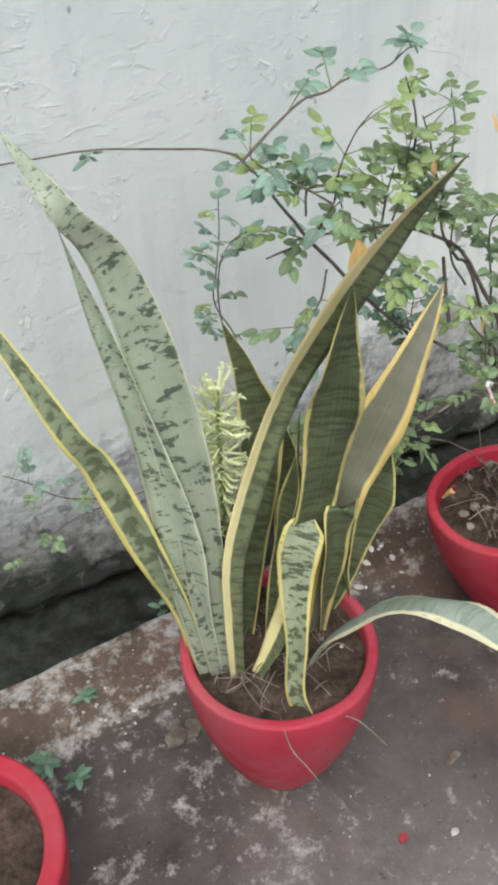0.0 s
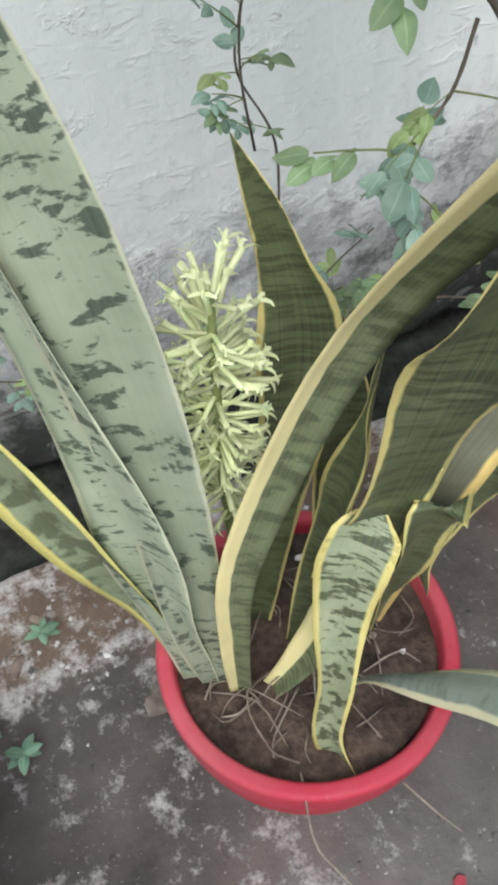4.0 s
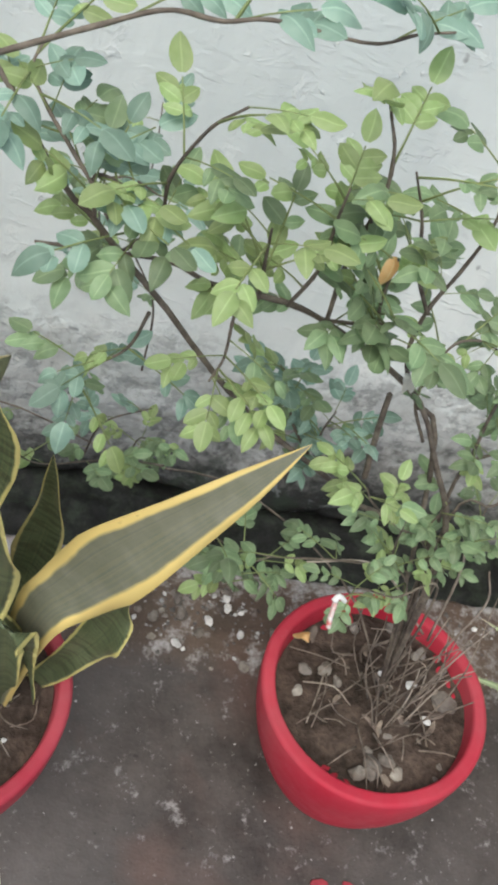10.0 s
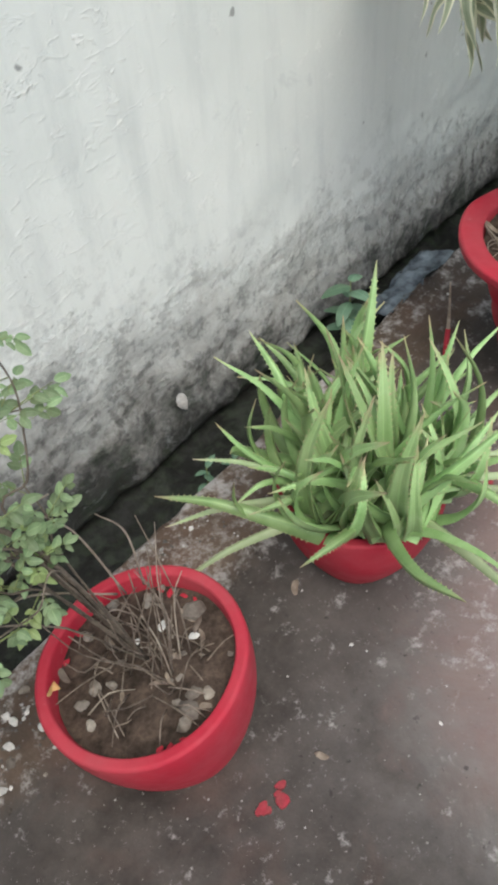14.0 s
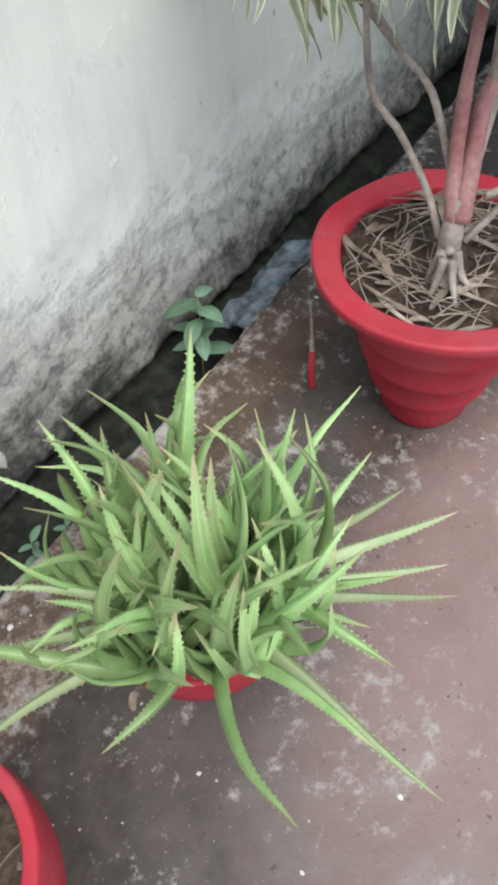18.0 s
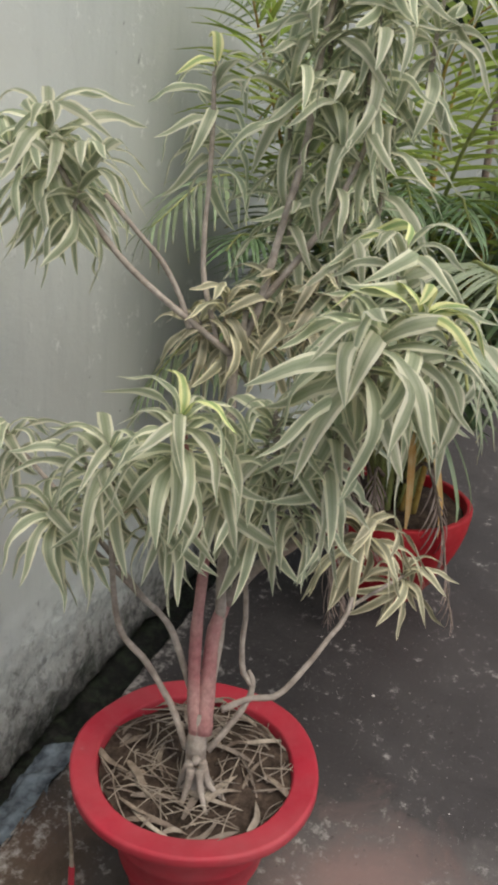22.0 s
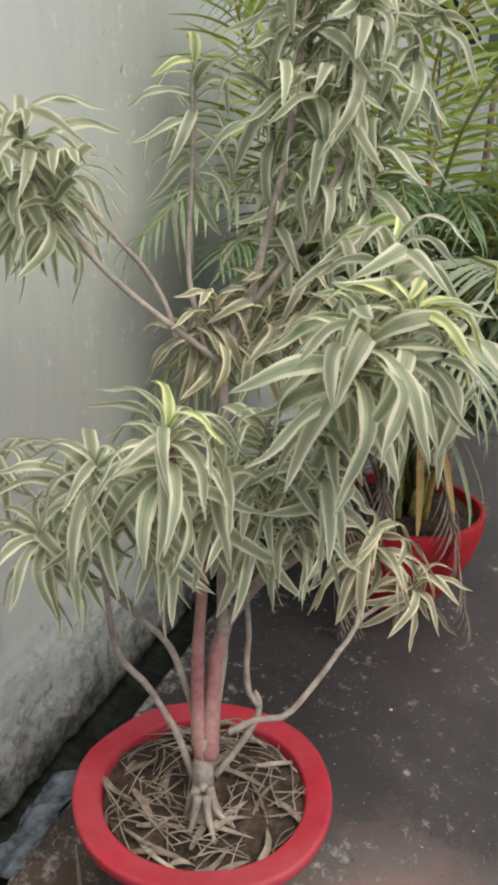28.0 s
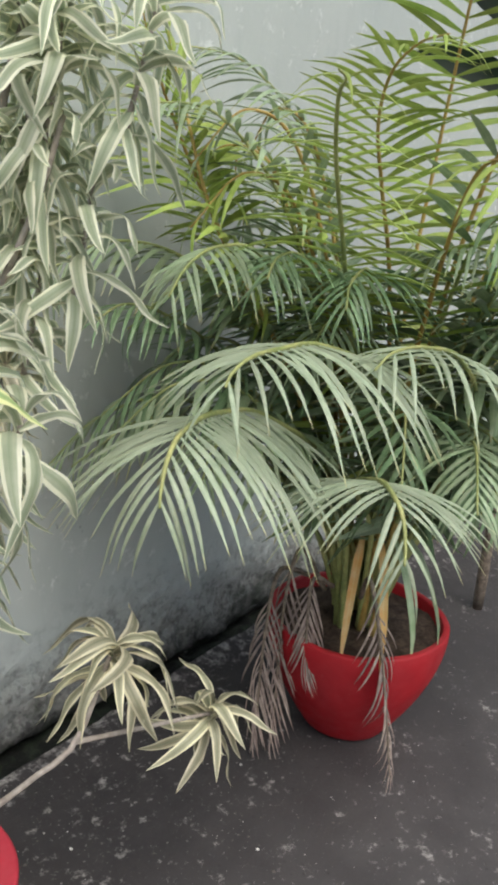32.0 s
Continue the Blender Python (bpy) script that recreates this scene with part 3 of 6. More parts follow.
# ---- plants ----
SNAKE = striped_leaf("snake_plant_leaf", (0.25, 0.3, 0.19), (0.36, 0.41, 0.28), (0.76, 0.68, 0.24), 0.78, 0.04, ((0.03, 0.05, 0.03), 36.0, 0.5, 0.56, 0.9), 0.42, 0.05, None, 0.15, 0.5, 2.2)
SNAKE_DARK = striped_leaf("dark_snake_plant_leaf", (0.06, 0.085, 0.043), (0.1, 0.13, 0.072), (0.72, 0.62, 0.24), 0.85, 0.03, ((0.018, 0.03, 0.018), 85.0, 0.47, 0.57, 0.8), 0.42, 0.03, None, 0.15, 0.5, 1.1)
SNAKE_PALE = striped_leaf("pale_snake_plant_leaf", (0.29, 0.345, 0.24), (0.39, 0.44, 0.32), (0.68, 0.7, 0.5), 0.93, 0.03, ((0.035, 0.06, 0.04), 95.0, 0.55, 0.6, 0.9), 0.42, 0.05, None, 0.15, 0.5, 3.0)
SNAKE_SIDE = striped_leaf("side_snake_plant_leaf", (0.15, 0.19, 0.12), (0.25, 0.29, 0.19), (0.74, 0.64, 0.22), 0.76, 0.04, ((0.04, 0.06, 0.04), 46.0, 0.48, 0.56, 0.8), 0.42, 0.05, None, 0.15, 0.5, 1.8)
SNAKE_DROOP = striped_leaf("grey_green_drooping_leaf", (0.24, 0.29, 0.25), (0.34, 0.39, 0.33), (0.82, 0.77, 0.52), 0.74, 0.05, ((0.13, 0.17, 0.13), 60.0, 0.48, 0.62, 0.6), 0.42, 0.05, None, 0.15, 0.5, 1.0)
SNAKE_GREY = striped_leaf("grey_snake_plant_leaf", (0.105, 0.113, 0.085), (0.165, 0.17, 0.135), (0.72, 0.53, 0.19), 0.68, 0.05, ((0.1, 0.11, 0.08), 30.0, 0.48, 0.62, 0.5), 0.42, 0.05, None, 0.15, 0.5, 1.2)
SNAKE_CREAM = striped_leaf("cream_edged_snake_leaf", (0.1, 0.13, 0.065), (0.16, 0.2, 0.105), (0.86, 0.76, 0.38), 0.7, 0.04, ((0.03, 0.05, 0.028), 85.0, 0.48, 0.57, 0.75), 0.42, 0.06, None, 0.1, 0.76, 1.4)
FLORET = plain_leaf("greenish_white_floret", (0.68, 0.72, 0.4), (0.82, 0.84, 0.56), rough=0.6, glow=0.25, vary=0.25)
DRAC = striped_leaf("cream_edged_leaf", (0.37, 0.42, 0.28), (0.48, 0.52, 0.37), (0.98, 0.97, 0.78), 0.6, 0.06, None, 0.36, 0.5, (0.27, 0.34, 0.21), 0.2)
DRAC_YOUNG = striped_leaf("young_yellow_edged_leaf", (0.36, 0.46, 0.17), (0.46, 0.54, 0.24), (0.88, 0.88, 0.45), 0.45, 0.08, None, 0.42, 0.3, (0.2, 0.34, 0.14), 0.15)
DRAC_OLD = striped_leaf("faded_cream_edged_leaf", (0.3, 0.29, 0.19), (0.41, 0.39, 0.28), (0.84, 0.78, 0.56), 0.62, 0.06, None, 0.5, 0.3, (0.19, 0.2, 0.12), 0.25)
# PALM and PALM_FRONT: gloss of the sky is lightened into their base colours
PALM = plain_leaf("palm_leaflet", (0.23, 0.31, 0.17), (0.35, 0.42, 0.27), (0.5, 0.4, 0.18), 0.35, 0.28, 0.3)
PALM_FRONT = plain_leaf("sky_sheen_grey_green_leaflet", (0.3, 0.36, 0.24), (0.41, 0.46, 0.33), (0.6, 0.52, 0.25), 0.35, 0.25, 0.18)
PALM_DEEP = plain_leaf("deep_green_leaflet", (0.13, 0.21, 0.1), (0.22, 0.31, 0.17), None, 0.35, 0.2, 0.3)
# yellow-green copy for high fronds, with sunlight put into the leaflet colour
PALM_SUNLIT = plain_leaf("sunlit_yellow_green_leaflet", (0.29, 0.39, 0.08), (0.41, 0.49, 0.13), (0.5, 0.45, 0.15), 0.4, 0.35, 0.25)
PALM_DEAD = plain_leaf("dead_palm_leaflet", (0.2, 0.15, 0.13), (0.35, 0.28, 0.25), None, 0.85, 0.1, 0.3)
RACHIS = two_tone("yellow_green_rachis", (0.24, 0.29, 0.1), (0.4, 0.4, 0.16), 12, 0.5, 0.35, 0.2, 80)
RACHIS_ORANGE = two_tone("orange_leaf_stalk", (0.36, 0.22, 0.06), (0.45, 0.33, 0.1), 10, 0.5, 0.35, 0.2, 80)
ALOE = plain_leaf("aloe_leaf", (0.25, 0.405, 0.15), (0.385, 0.535, 0.245), (0.5, 0.38, 0.24), 0.4, 0.12, 0.28, 14)
ALOE_PALE = plain_leaf("faded_aloe_leaf", (0.27, 0.36, 0.17), (0.37, 0.44, 0.25), (0.5, 0.4, 0.3), 0.5, 0.1, 0.25, 14)
SHRUB = plain_leaf("shrub_leaf", (0.175, 0.255, 0.125), (0.29, 0.37, 0.205), None, 0.5, 0.3, 0.35)
SHRUB_BLUE = plain_leaf("blue_green_shrub_leaf", (0.2, 0.31, 0.235), (0.325, 0.435, 0.345), None, 0.5, 0.3, 0.3)
SHRUB_YOUNG = plain_leaf("young_shrub_leaf", (0.29, 0.39, 0.14), (0.42, 0.5, 0.24), None, 0.5, 0.35, 0.25)
ORANGE_LEAF = plain_leaf("withered_orange_leaf", (0.85, 0.5, 0.16), (0.9, 0.68, 0.34), None, 0.6, 0.45, 0.1)
FADED_PETAL = plain_leaf("faded_white_petal", (0.6, 0.58, 0.5), (0.78, 0.77, 0.7), None, 0.6, 0.3, 0.1)
WEED = plain_leaf("grey_green_weed_leaf", (0.12, 0.22, 0.14), (0.19, 0.3, 0.2), None, 0.5, 0.2, 0.25)
DARK_LEAF = plain_leaf("dark_glossy_leaf", (0.012, 0.03, 0.015), (0.03, 0.055, 0.028), None, 0.3, 0.05, 0.2, 6)

FACE = Vector((0.9, -0.43, 0.05))


def plant(name, at, label):
    return empty(name, at, label, "plant", "potted plants along the wall")


def leaf_part(thing, name, ctrl, width, material, label="", **more):
    bm = bmesh.new()
    ribbon(bm, ctrl, width, **more)
    return hold(part(name, bm, material, None, label), thing)


def sprout(mesh, parent, m, name="leaf"):
    ob = bpy.data.objects.new(name, mesh)
    scene.collection.objects.link(ob)
    ob.parent = parent
    ob.matrix_basis = m
    return ob


def framed(at, way, up=Vector((0, 0, 1)), scale=1.0, roll=0.0):
    """A pose at a place with its x along way and z near up."""
    x = Vector(way).normalized()
    z = Vector(up) - x * Vector(up).dot(x)
    if z.length < 1e-3:
        z = Vector((1, 0, 0)) - x * x.x
    z.normalize()
    y = z.cross(x)
    m = Matrix((x, y, z)).transposed().to_4x4()
    return Matrix.Translation(at) @ m @ Matrix.Rotation(roll, 4, "X") @ Matrix.Scale(scale, 4)


# snake plant
snake = plant("snake_plant", (*P1, 0.24), "tall mottled snake plant with yellow leaf margins in flower")


def snake_leaf(k, name, ctrl, width, material, side, side2, fold):
    shape = "paddle" if name == "twisted_leaf" else "rising" if k in (3, 4) else "stalked" if name == "drooping_leaf" else "spear" if k < 3 else "sword"
    ripple = 0.3 if material in (SNAKE_DARK, SNAKE_DROOP) else 0.14
    return leaf_part(snake, name, ctrl, width, material, side=side, side2=side2, n=26, across=6, profile=shape, fold=fold, thick=0.0035, wave=ripple, phase=k * 1.7)


snake_leaf(0, "broad_leaf", [(0.578, -0.424, 0.260), (0.565, -0.429, 0.415), (0.558, -0.421, 0.637), (0.541, -0.391, 0.827), (0.515, -0.366, 0.946), (0.480, -0.355, 1.002), (0.463, -0.311, 1.040), (0.449, -0.277, 1.069)], 0.066, SNAKE_PALE, FACE, (0.9, -0.4, -0.1), 0.12)
snake_leaf(1, "broad_leaf", [(0.565, -0.412, 0.244), (0.549, -0.414, 0.415), (0.537, -0.415, 0.588), (0.514, -0.386, 0.776), (0.491, -0.357, 0.899), (0.476, -0.337, 0.978)], 0.064, SNAKE_PALE, (0.8, -0.6, 0), (0.4, -0.85, 0), 0.25)
snake_leaf(2, "edged_leaf", [(0.559, -0.405, 0.244), (0.536, -0.399, 0.415), (0.499, -0.395, 0.558), (0.461, -0.38, 0.7), (0.437, -0.377, 0.749), (0.406, -0.361, 0.835), (0.376, -0.343, 0.918), (0.362, -0.338, 0.971)], 0.046, SNAKE_SIDE, (0.6, -0.7, 0.3), (0.75, 0.3, 0.5), 0.35)
snake_leaf(3, "edged_leaf", [(0.593, -0.441, 0.244), (0.589, -0.449, 0.415), (0.599, -0.451, 0.559), (0.655, -0.465, 0.757), (0.690, -0.528, 0.908), (0.712, -0.590, 1.018), (0.732, -0.646, 1.096)], 0.038, SNAKE_CREAM, (0.85, -0.4, -0.1), (0.5, 0.2, -0.8), 0.3)
snake_leaf(4, "dark_leaf", [(0.680, -0.425, 0.262), (0.691, -0.431, 0.389), (0.709, -0.467, 0.586), (0.710, -0.497, 0.735), (0.700, -0.527, 0.846), (0.684, -0.566, 0.955)], 0.062, SNAKE_DARK, FACE, (0.95, -0.2, 0), 0.1)
snake_leaf(5, "edged_leaf", [(0.735, -0.430, 0.262), (0.758, -0.459, 0.553), (0.784, -0.459, 0.623), (0.826, -0.459, 0.710), (0.876, -0.447, 0.782), (0.918, -0.429, 0.836)], 0.07, SNAKE_GREY, (0.85, -0.45, -0.4), (0.6, -0.5, -0.6), 0.1)
snake_leaf(6, "dark_leaf", [(0.775, -0.400, 0.265), (0.820, -0.434, 0.473), (0.830, -0.447, 0.571), (0.830, -0.458, 0.651)], 0.052, SNAKE_DARK, (0.9, -0.4, 0), (0.5, -0.7, 0), 0.2)
snake_leaf(7, "dark_leaf", [(0.629, -0.384, 0.245), (0.67, -0.369, 0.485), (0.691, -0.357, 0.641), (0.682, -0.344, 0.729), (0.658, -0.327, 0.809)], 0.062, SNAKE_DARK, (0.9, -0.3, 0), (0.7, -0.6, 0), 0.2)
snake_leaf(8, "dark_leaf", [(0.558, -0.372, 0.244), (0.549, -0.344, 0.464), (0.565, -0.337, 0.561), (0.55, -0.318, 0.658)], 0.045, SNAKE_DARK, (0.9, -0.3, 0), None, 0.2)
snake_leaf(9, "yellow_leaf", [(0.611, -0.449, 0.244), (0.654, -0.462, 0.35), (0.688, -0.464, 0.465), (0.702, -0.454, 0.581)], 0.04, SNAKE_CREAM, (0.3, -0.9, 0), (0.2, -0.9, 0), 0.5)
snake_leaf(10, "narrow_leaf", [(0.656, -0.422, 0.245), (0.681, -0.425, 0.465), (0.699, -0.437, 0.62), (0.697, -0.449, 0.734)], 0.034, SNAKE_DARK, (0.7, -0.7, 0), (-0.5, -0.8, 0), 0.4)
snake_leaf(11, "twisted_leaf", [(0.655, -0.545, 0.255), (0.646, -0.523, 0.299), (0.657, -0.509, 0.385), (0.668, -0.487, 0.449), (0.678, -0.473, 0.507), (0.694, -0.463, 0.545), (0.710, -0.457, 0.565)], 0.056, SNAKE, (0.5, -0.8, 0.1), (0.95, -0.3, 0.15), 0.3)
snake_leaf(12, "curled_leaf", [(0.745, -0.430, 0.262), (0.742, -0.455, 0.420), (0.738, -0.475, 0.540), (0.741, -0.485, 0.580), (0.764, -0.456, 0.433), (0.778, -0.462, 0.360)], 0.044, SNAKE_DARK, (0.8, 0.3, 0), (0.3, -0.9, 0), 0.5)
snake_leaf(13, "drooping_leaf", [(0.690, -0.480, 0.262), (0.697, -0.505, 0.340), (0.708, -0.544, 0.424), (0.727, -0.599, 0.512), (0.744, -0.658, 0.570), (0.757, -0.712, 0.600), (0.766, -0.766, 0.601), (0.779, -0.799, 0.590), (0.786, -0.824, 0.577)], 0.047, SNAKE_DROOP, (0.95, 0.2, 0.15), (0.95, 0.25, 0.0), 0.3)
snake_leaf(14, "short_leaf", [(0.71, -0.387, 0.247), (0.738, -0.346, 0.391), (0.752, -0.333, 0.525), (0.744, -0.325, 0.622)], 0.05, SNAKE_DARK, (0.9, -0.4, 0), None, 0.2)
hold(part("withered_tip", (lambda bm: (ribbon(bm, [(0.708, -0.538, 0.948), (0.706, -0.541, 0.964), (0.706, -0.542, 0.979), (0.703, -0.541, 0.99)], 0.02, FACE, n=8, profile="lance", fold=0.2), bm)[1])(bmesh.new()), ORANGE_LEAF, None, "torn orange leaf scrap"), snake)
# its flower spike
spike_path = [(0.61, -0.402, 0.247), (0.613, -0.399, 0.465), (0.611, -0.396, 0.609), (0.615, -0.391, 0.758)]
bm = bmesh.new()
tube(bm, spike_path, 0.006, 0.003, 16, 7)
spike = hold(part("flower_spike", smooth(bm), GREEN_STEM, None, "green stalk set with narrow cream florets"), snake)
rng = random.Random(11)
florets = []
for bend in (-0.006, 0.0, 0.008, 0.014):
    bm = bmesh.new()
    tube(bm, [(0, 0, 0), (0.012, 0, bend * 0.3), (0.032, 0, bend)], 0.0015, 0.0022, 4, 5)
    for q in (-1, 0, 1):
        ribbon(bm, [(0.031, 0, bend), (0.036, q * 0.004, bend + 0.003 - abs(q) * 0.003), (0.037, q * 0.008, bend - 0.002)], 0.0022, (0, 0.5, 1), n=3, across=2, profile="lance")
    florets.append(mesh_of("floret", smooth(bm), FLORET))
pts_spike = curve_points(spike_path, 60)
for k in range(180):
    s = rng.uniform(0.5, 1.0)
    p = pts_spike[int(s * 60)]
    a = rng.uniform(0, 6.283)
    tilt = rng.uniform(-0.15, 0.5) + (0.8 if s > 0.95 else 0)
    sprout(rng.choice(florets), spike, framed(p, (math.cos(a), math.sin(a), tilt), scale=rng.uniform(0.75, 1.15)), "floret")

# leafy shrub
shrub = plant("leafy_shrub", (1.24, -0.355, 0.245), "sprawling shrub with small oval leaves and dry twigs")
rng = random.Random(21)
OVALS = []
for mat_ in (SHRUB, SHRUB_BLUE, SHRUB_YOUNG):
    row = []
    for droop, fold in ((0.004, 0.15), (0.012, 0.3), (-0.003, 0.1)):
        bm = bmesh.new()
        ribbon(bm, [(0, 0, 0), (0.012, 0, 0.002), (0.026, 0, -droop * 0.4), (0.036, 0, -droop * 1.4)], 0.0215, (0, 1, 0), n=7, across=4, profile="oval", fold=fold)
        row.append(mesh_of("leaf", bm, mat_))
    OVALS.append(row)
bm = bmesh.new()
ribbon(bm, [(0, 0, 0), (0.012, 0, 0.002), (0.03, 0, -0.006), (0.04, 0, -0.016)], 0.02, (0, 1, 0), n=7, across=4, profile="oval", fold=0.4)
WITHERED = mesh_of("withered_leaf", bm, ORANGE_LEAF)


bm = bmesh.new()
tube(bm, [(0, 0, 0), (0.5, 0, 0.03), (1, 0, 0)], 0.018, 0.01, 3, 4)
STALK = mesh_of("leaf_stalk", smooth(bm), GREEN_STEM)


def leafy(branch, pts, start, gap, tone, size, rng, spray=2):
    """Sprays of paired leaflets along a branch."""
    k = start
    while k < len(pts):
        p = pts[min(int(k), len(pts) - 1)]
        t = (pts[min(int(k) + 1, len(pts) - 1)] - pts[max(int(k) - 1, 0)]).normalized()
        for _ in range(spray if rng.random() < 0.6 else 1):
            a = rng.uniform(0, 6.283)
            out = Vector((math.cos(a), math.sin(a) * 0.8 - 0.15, rng.uniform(-0.35, 0.6)))
            out = (out + t * 0.5).normalized()
            length = rng.uniform(0.04, 0.09) * size
            n = rng.choice((2, 3, 3))
            kind = rng.random()
            row = OVALS[tone if kind > 0.3 else (2 if kind < 0.12 else 0)]
            side = out.cross(Vector((0, 0, 1)))
            side = side.normalized() if side.length > 0.1 else Vector((1, 0, 0))
            up = side.cross(out)
            sprout(STALK, branch, framed(p, out, scale=length), "leaf_stalk")
            for j in range(n):
                q = p + out * length * (0.35 + 0.65 * (j + 1) / n) + Vector((0, 0, -0.004 * j))
                for s in (-1, 1):
                    way = out * 0.55 + side * s * rng.uniform(0.6, 1.0) + Vector((0, 0, rng.uniform(-0.5, 0.15)))
                    sprout(rng.choice(row), branch, framed(q, way, up + Vector((rng.uniform(-0.4, 0.4), -0.5, 0.2)), size * rng.uniform(0.46, 0.95)))
            sprout(rng.choice(row), branch, framed(p + out * length * 1.05, out + Vector((0, 0, -0.2)), up + Vector((0, -0.4, 0)), size * rng.uniform(0.7, 1.1)))
        k += gap * rng.uniform(1.15, 2.2)


def shrub_branch(name, path, r0, r1, first, gap, tone, size, spray):
    bm = bmesh.new()
    pts = tube(bm, path, r0 * 0.62, r1 * 0.75, 30, 6, 0.12, rng)
    stem = hold(part(name, smooth(bm), TWIG), shrub)
    leafy(stem, pts, first, gap * 1.05, tone, size * 0.72, rng, spray)
    return stem


# name, path, radii, first leaf, gap, tone, size, leaves at each node
shrub_branch("branch", [(1.235, -0.345, 0.250), (1.169, -0.330, 0.548), (1.126, -0.333, 0.661), (1.077, -0.336, 0.735), (1.024, -0.339, 0.811), (0.968, -0.342, 0.850), (0.912, -0.345, 0.877), (0.878, -0.348, 0.887), (0.826, -0.351, 0.889), (0.794, -0.354, 0.901), (0.754, -0.357, 0.899), (0.705, -0.360, 0.894)], 0.006, 0.0016, 17, 3.0, 0, 0.9, 2)
shrub_branch("branch", [(1.235, -0.345, 0.250), (1.158, -0.310, 0.564), (1.058, -0.318, 0.625), (0.986, -0.326, 0.681), (0.940, -0.333, 0.716), (0.904, -0.341, 0.746), (0.847, -0.349, 0.805), (0.798, -0.357, 0.864), (0.760, -0.364, 0.905), (0.737, -0.372, 0.936), (0.716, -0.380, 0.960), (0.673, -0.375, 1.021), (0.641, -0.358, 1.033), (0.604, -0.341, 1.036), (0.533, -0.324, 1.045), (0.484, -0.307, 1.042), (0.437, -0.290, 1.038)], 0.005, 0.0012, 15, 3.0, 1, 0.85, 2)
shrub_branch("branch", [(0.751, -0.425, 0.973), (0.737, -0.409, 0.983), (0.720, -0.392, 0.992), (0.704, -0.376, 1.001), (0.692, -0.360, 1.011), (0.695, -0.347, 1.022)], 0.0024, 0.001, 6, 2.0, 1, 0.9, 2)
shrub_branch("branch", [(0.673, -0.375, 1.021), (0.722, -0.360, 1.045), (0.755, -0.360, 1.064), (0.783, -0.360, 1.067), (0.809, -0.360, 1.076), (0.860, -0.360, 1.080), (0.882, -0.360, 1.092), (0.900, -0.360, 1.099)], 0.003, 0.001, 6, 4.0, 1, 1.0, 2)
shrub_branch("branch", [(1.235, -0.345, 0.250), (1.083, -0.320, 0.719), (1.029, -0.322, 0.795), (0.999, -0.323, 0.840), (0.990, -0.325, 0.891), (0.995, -0.327, 0.939), (0.996, -0.328, 0.982), (0.982, -0.330, 1.025)], 0.0045, 0.0012, 15, 2.8, 0, 0.9, 2)
shrub_branch("branch", [(0.989, -0.330, 0.895), (0.961, -0.340, 0.935), (0.940, -0.350, 0.981), (0.917, -0.360, 1.018)], 0.003, 0.001, 4, 2.8, 0, 0.9, 2)
shrub_branch("branch", [(0.910, -0.360, 0.889), (0.902, -0.364, 0.947), (0.903, -0.368, 0.999), (0.895, -0.372, 1.032), (0.883, -0.376, 1.054), (0.872, -0.380, 1.073)], 0.003, 0.001, 6, 5.0, 2, 0.8, 2)
shrub_branch("branch", [(0.876, -0.370, 0.903), (0.882, -0.380, 0.947), (0.876, -0.390, 0.992), (0.872, -0.400, 1.020)], 0.0026, 0.001, 5, 4.4, 2, 0.75, 2)
shrub_branch("branch", [(0.853, -0.380, 0.911), (0.843, -0.400, 0.958), (0.835, -0.420, 0.995)], 0.0026, 0.001, 3, 2.6, 2, 0.85, 2)
shrub_branch("branch", [(0.840, -0.380, 0.912), (0.841, -0.390, 0.891), (0.842, -0.400, 0.870), (0.836, -0.410, 0.855)], 0.0024, 0.001, 5, 3.0, 2, 0.8, 2)
shrub_branch("branch", [(0.911, -0.350, 0.881), (0.931, -0.370, 0.904), (0.944, -0.390, 0.929)], 0.0026, 0.001, 4, 2.4, 0, 0.95, 2)
shrub_branch("branch", [(0.969, -0.340, 0.849), (0.940, -0.360, 0.914), (0.926, -0.380, 0.970)], 0.003, 0.001, 8, 3.6, 0, 0.95, 2)
shrub_branch("branch", [(1.066, -0.310, 0.736), (1.037, -0.305, 0.784), (1.039, -0.300, 0.844), (1.064, -0.295, 0.855), (1.084, -0.290, 0.845)], 0.003, 0.001, 9, 2.2, 0, 0.8, 2)
shrub_branch("branch", [(1.235, -0.345, 0.250), (1.137, -0.310, 0.634), (1.126, -0.302, 0.716), (1.115, -0.295, 0.787), (1.125, -0.288, 0.818), (1.168, -0.280, 0.815)], 0.004, 0.0012, 13, 1.8, 0, 0.85, 2)
shrub_branch("branch", [(1.128, -0.300, 0.713), (1.160, -0.293, 0.733), (1.182, -0.287, 0.745), (1.222, -0.280, 0.724)], 0.0028, 0.001, 5, 2.2, 0, 0.85, 2)
shrub_branch("branch", [(1.235, -0.345, 0.250), (1.149, -0.310, 0.625), (1.187, -0.302, 0.656), (1.206, -0.294, 0.703), (1.219, -0.286, 0.762), (1.209, -0.278, 0.816), (1.191, -0.270, 0.822)], 0.003, 0.001, 16, 2.8, 0, 0.8, 2)
shrub_branch("branch", [(0.992, -0.300, 0.653), (0.948, -0.300, 0.711), (0.925, -0.300, 0.765), (0.913, -0.300, 0.779)], 0.003, 0.001, 6, 1.7, 1, 0.85, 2)
shrub_branch("branch", [(1.006, -0.300, 0.644), (0.980, -0.300, 0.696), (0.980, -0.300, 0.738)], 0.003, 0.001, 3, 2.2, 1, 0.8, 2)
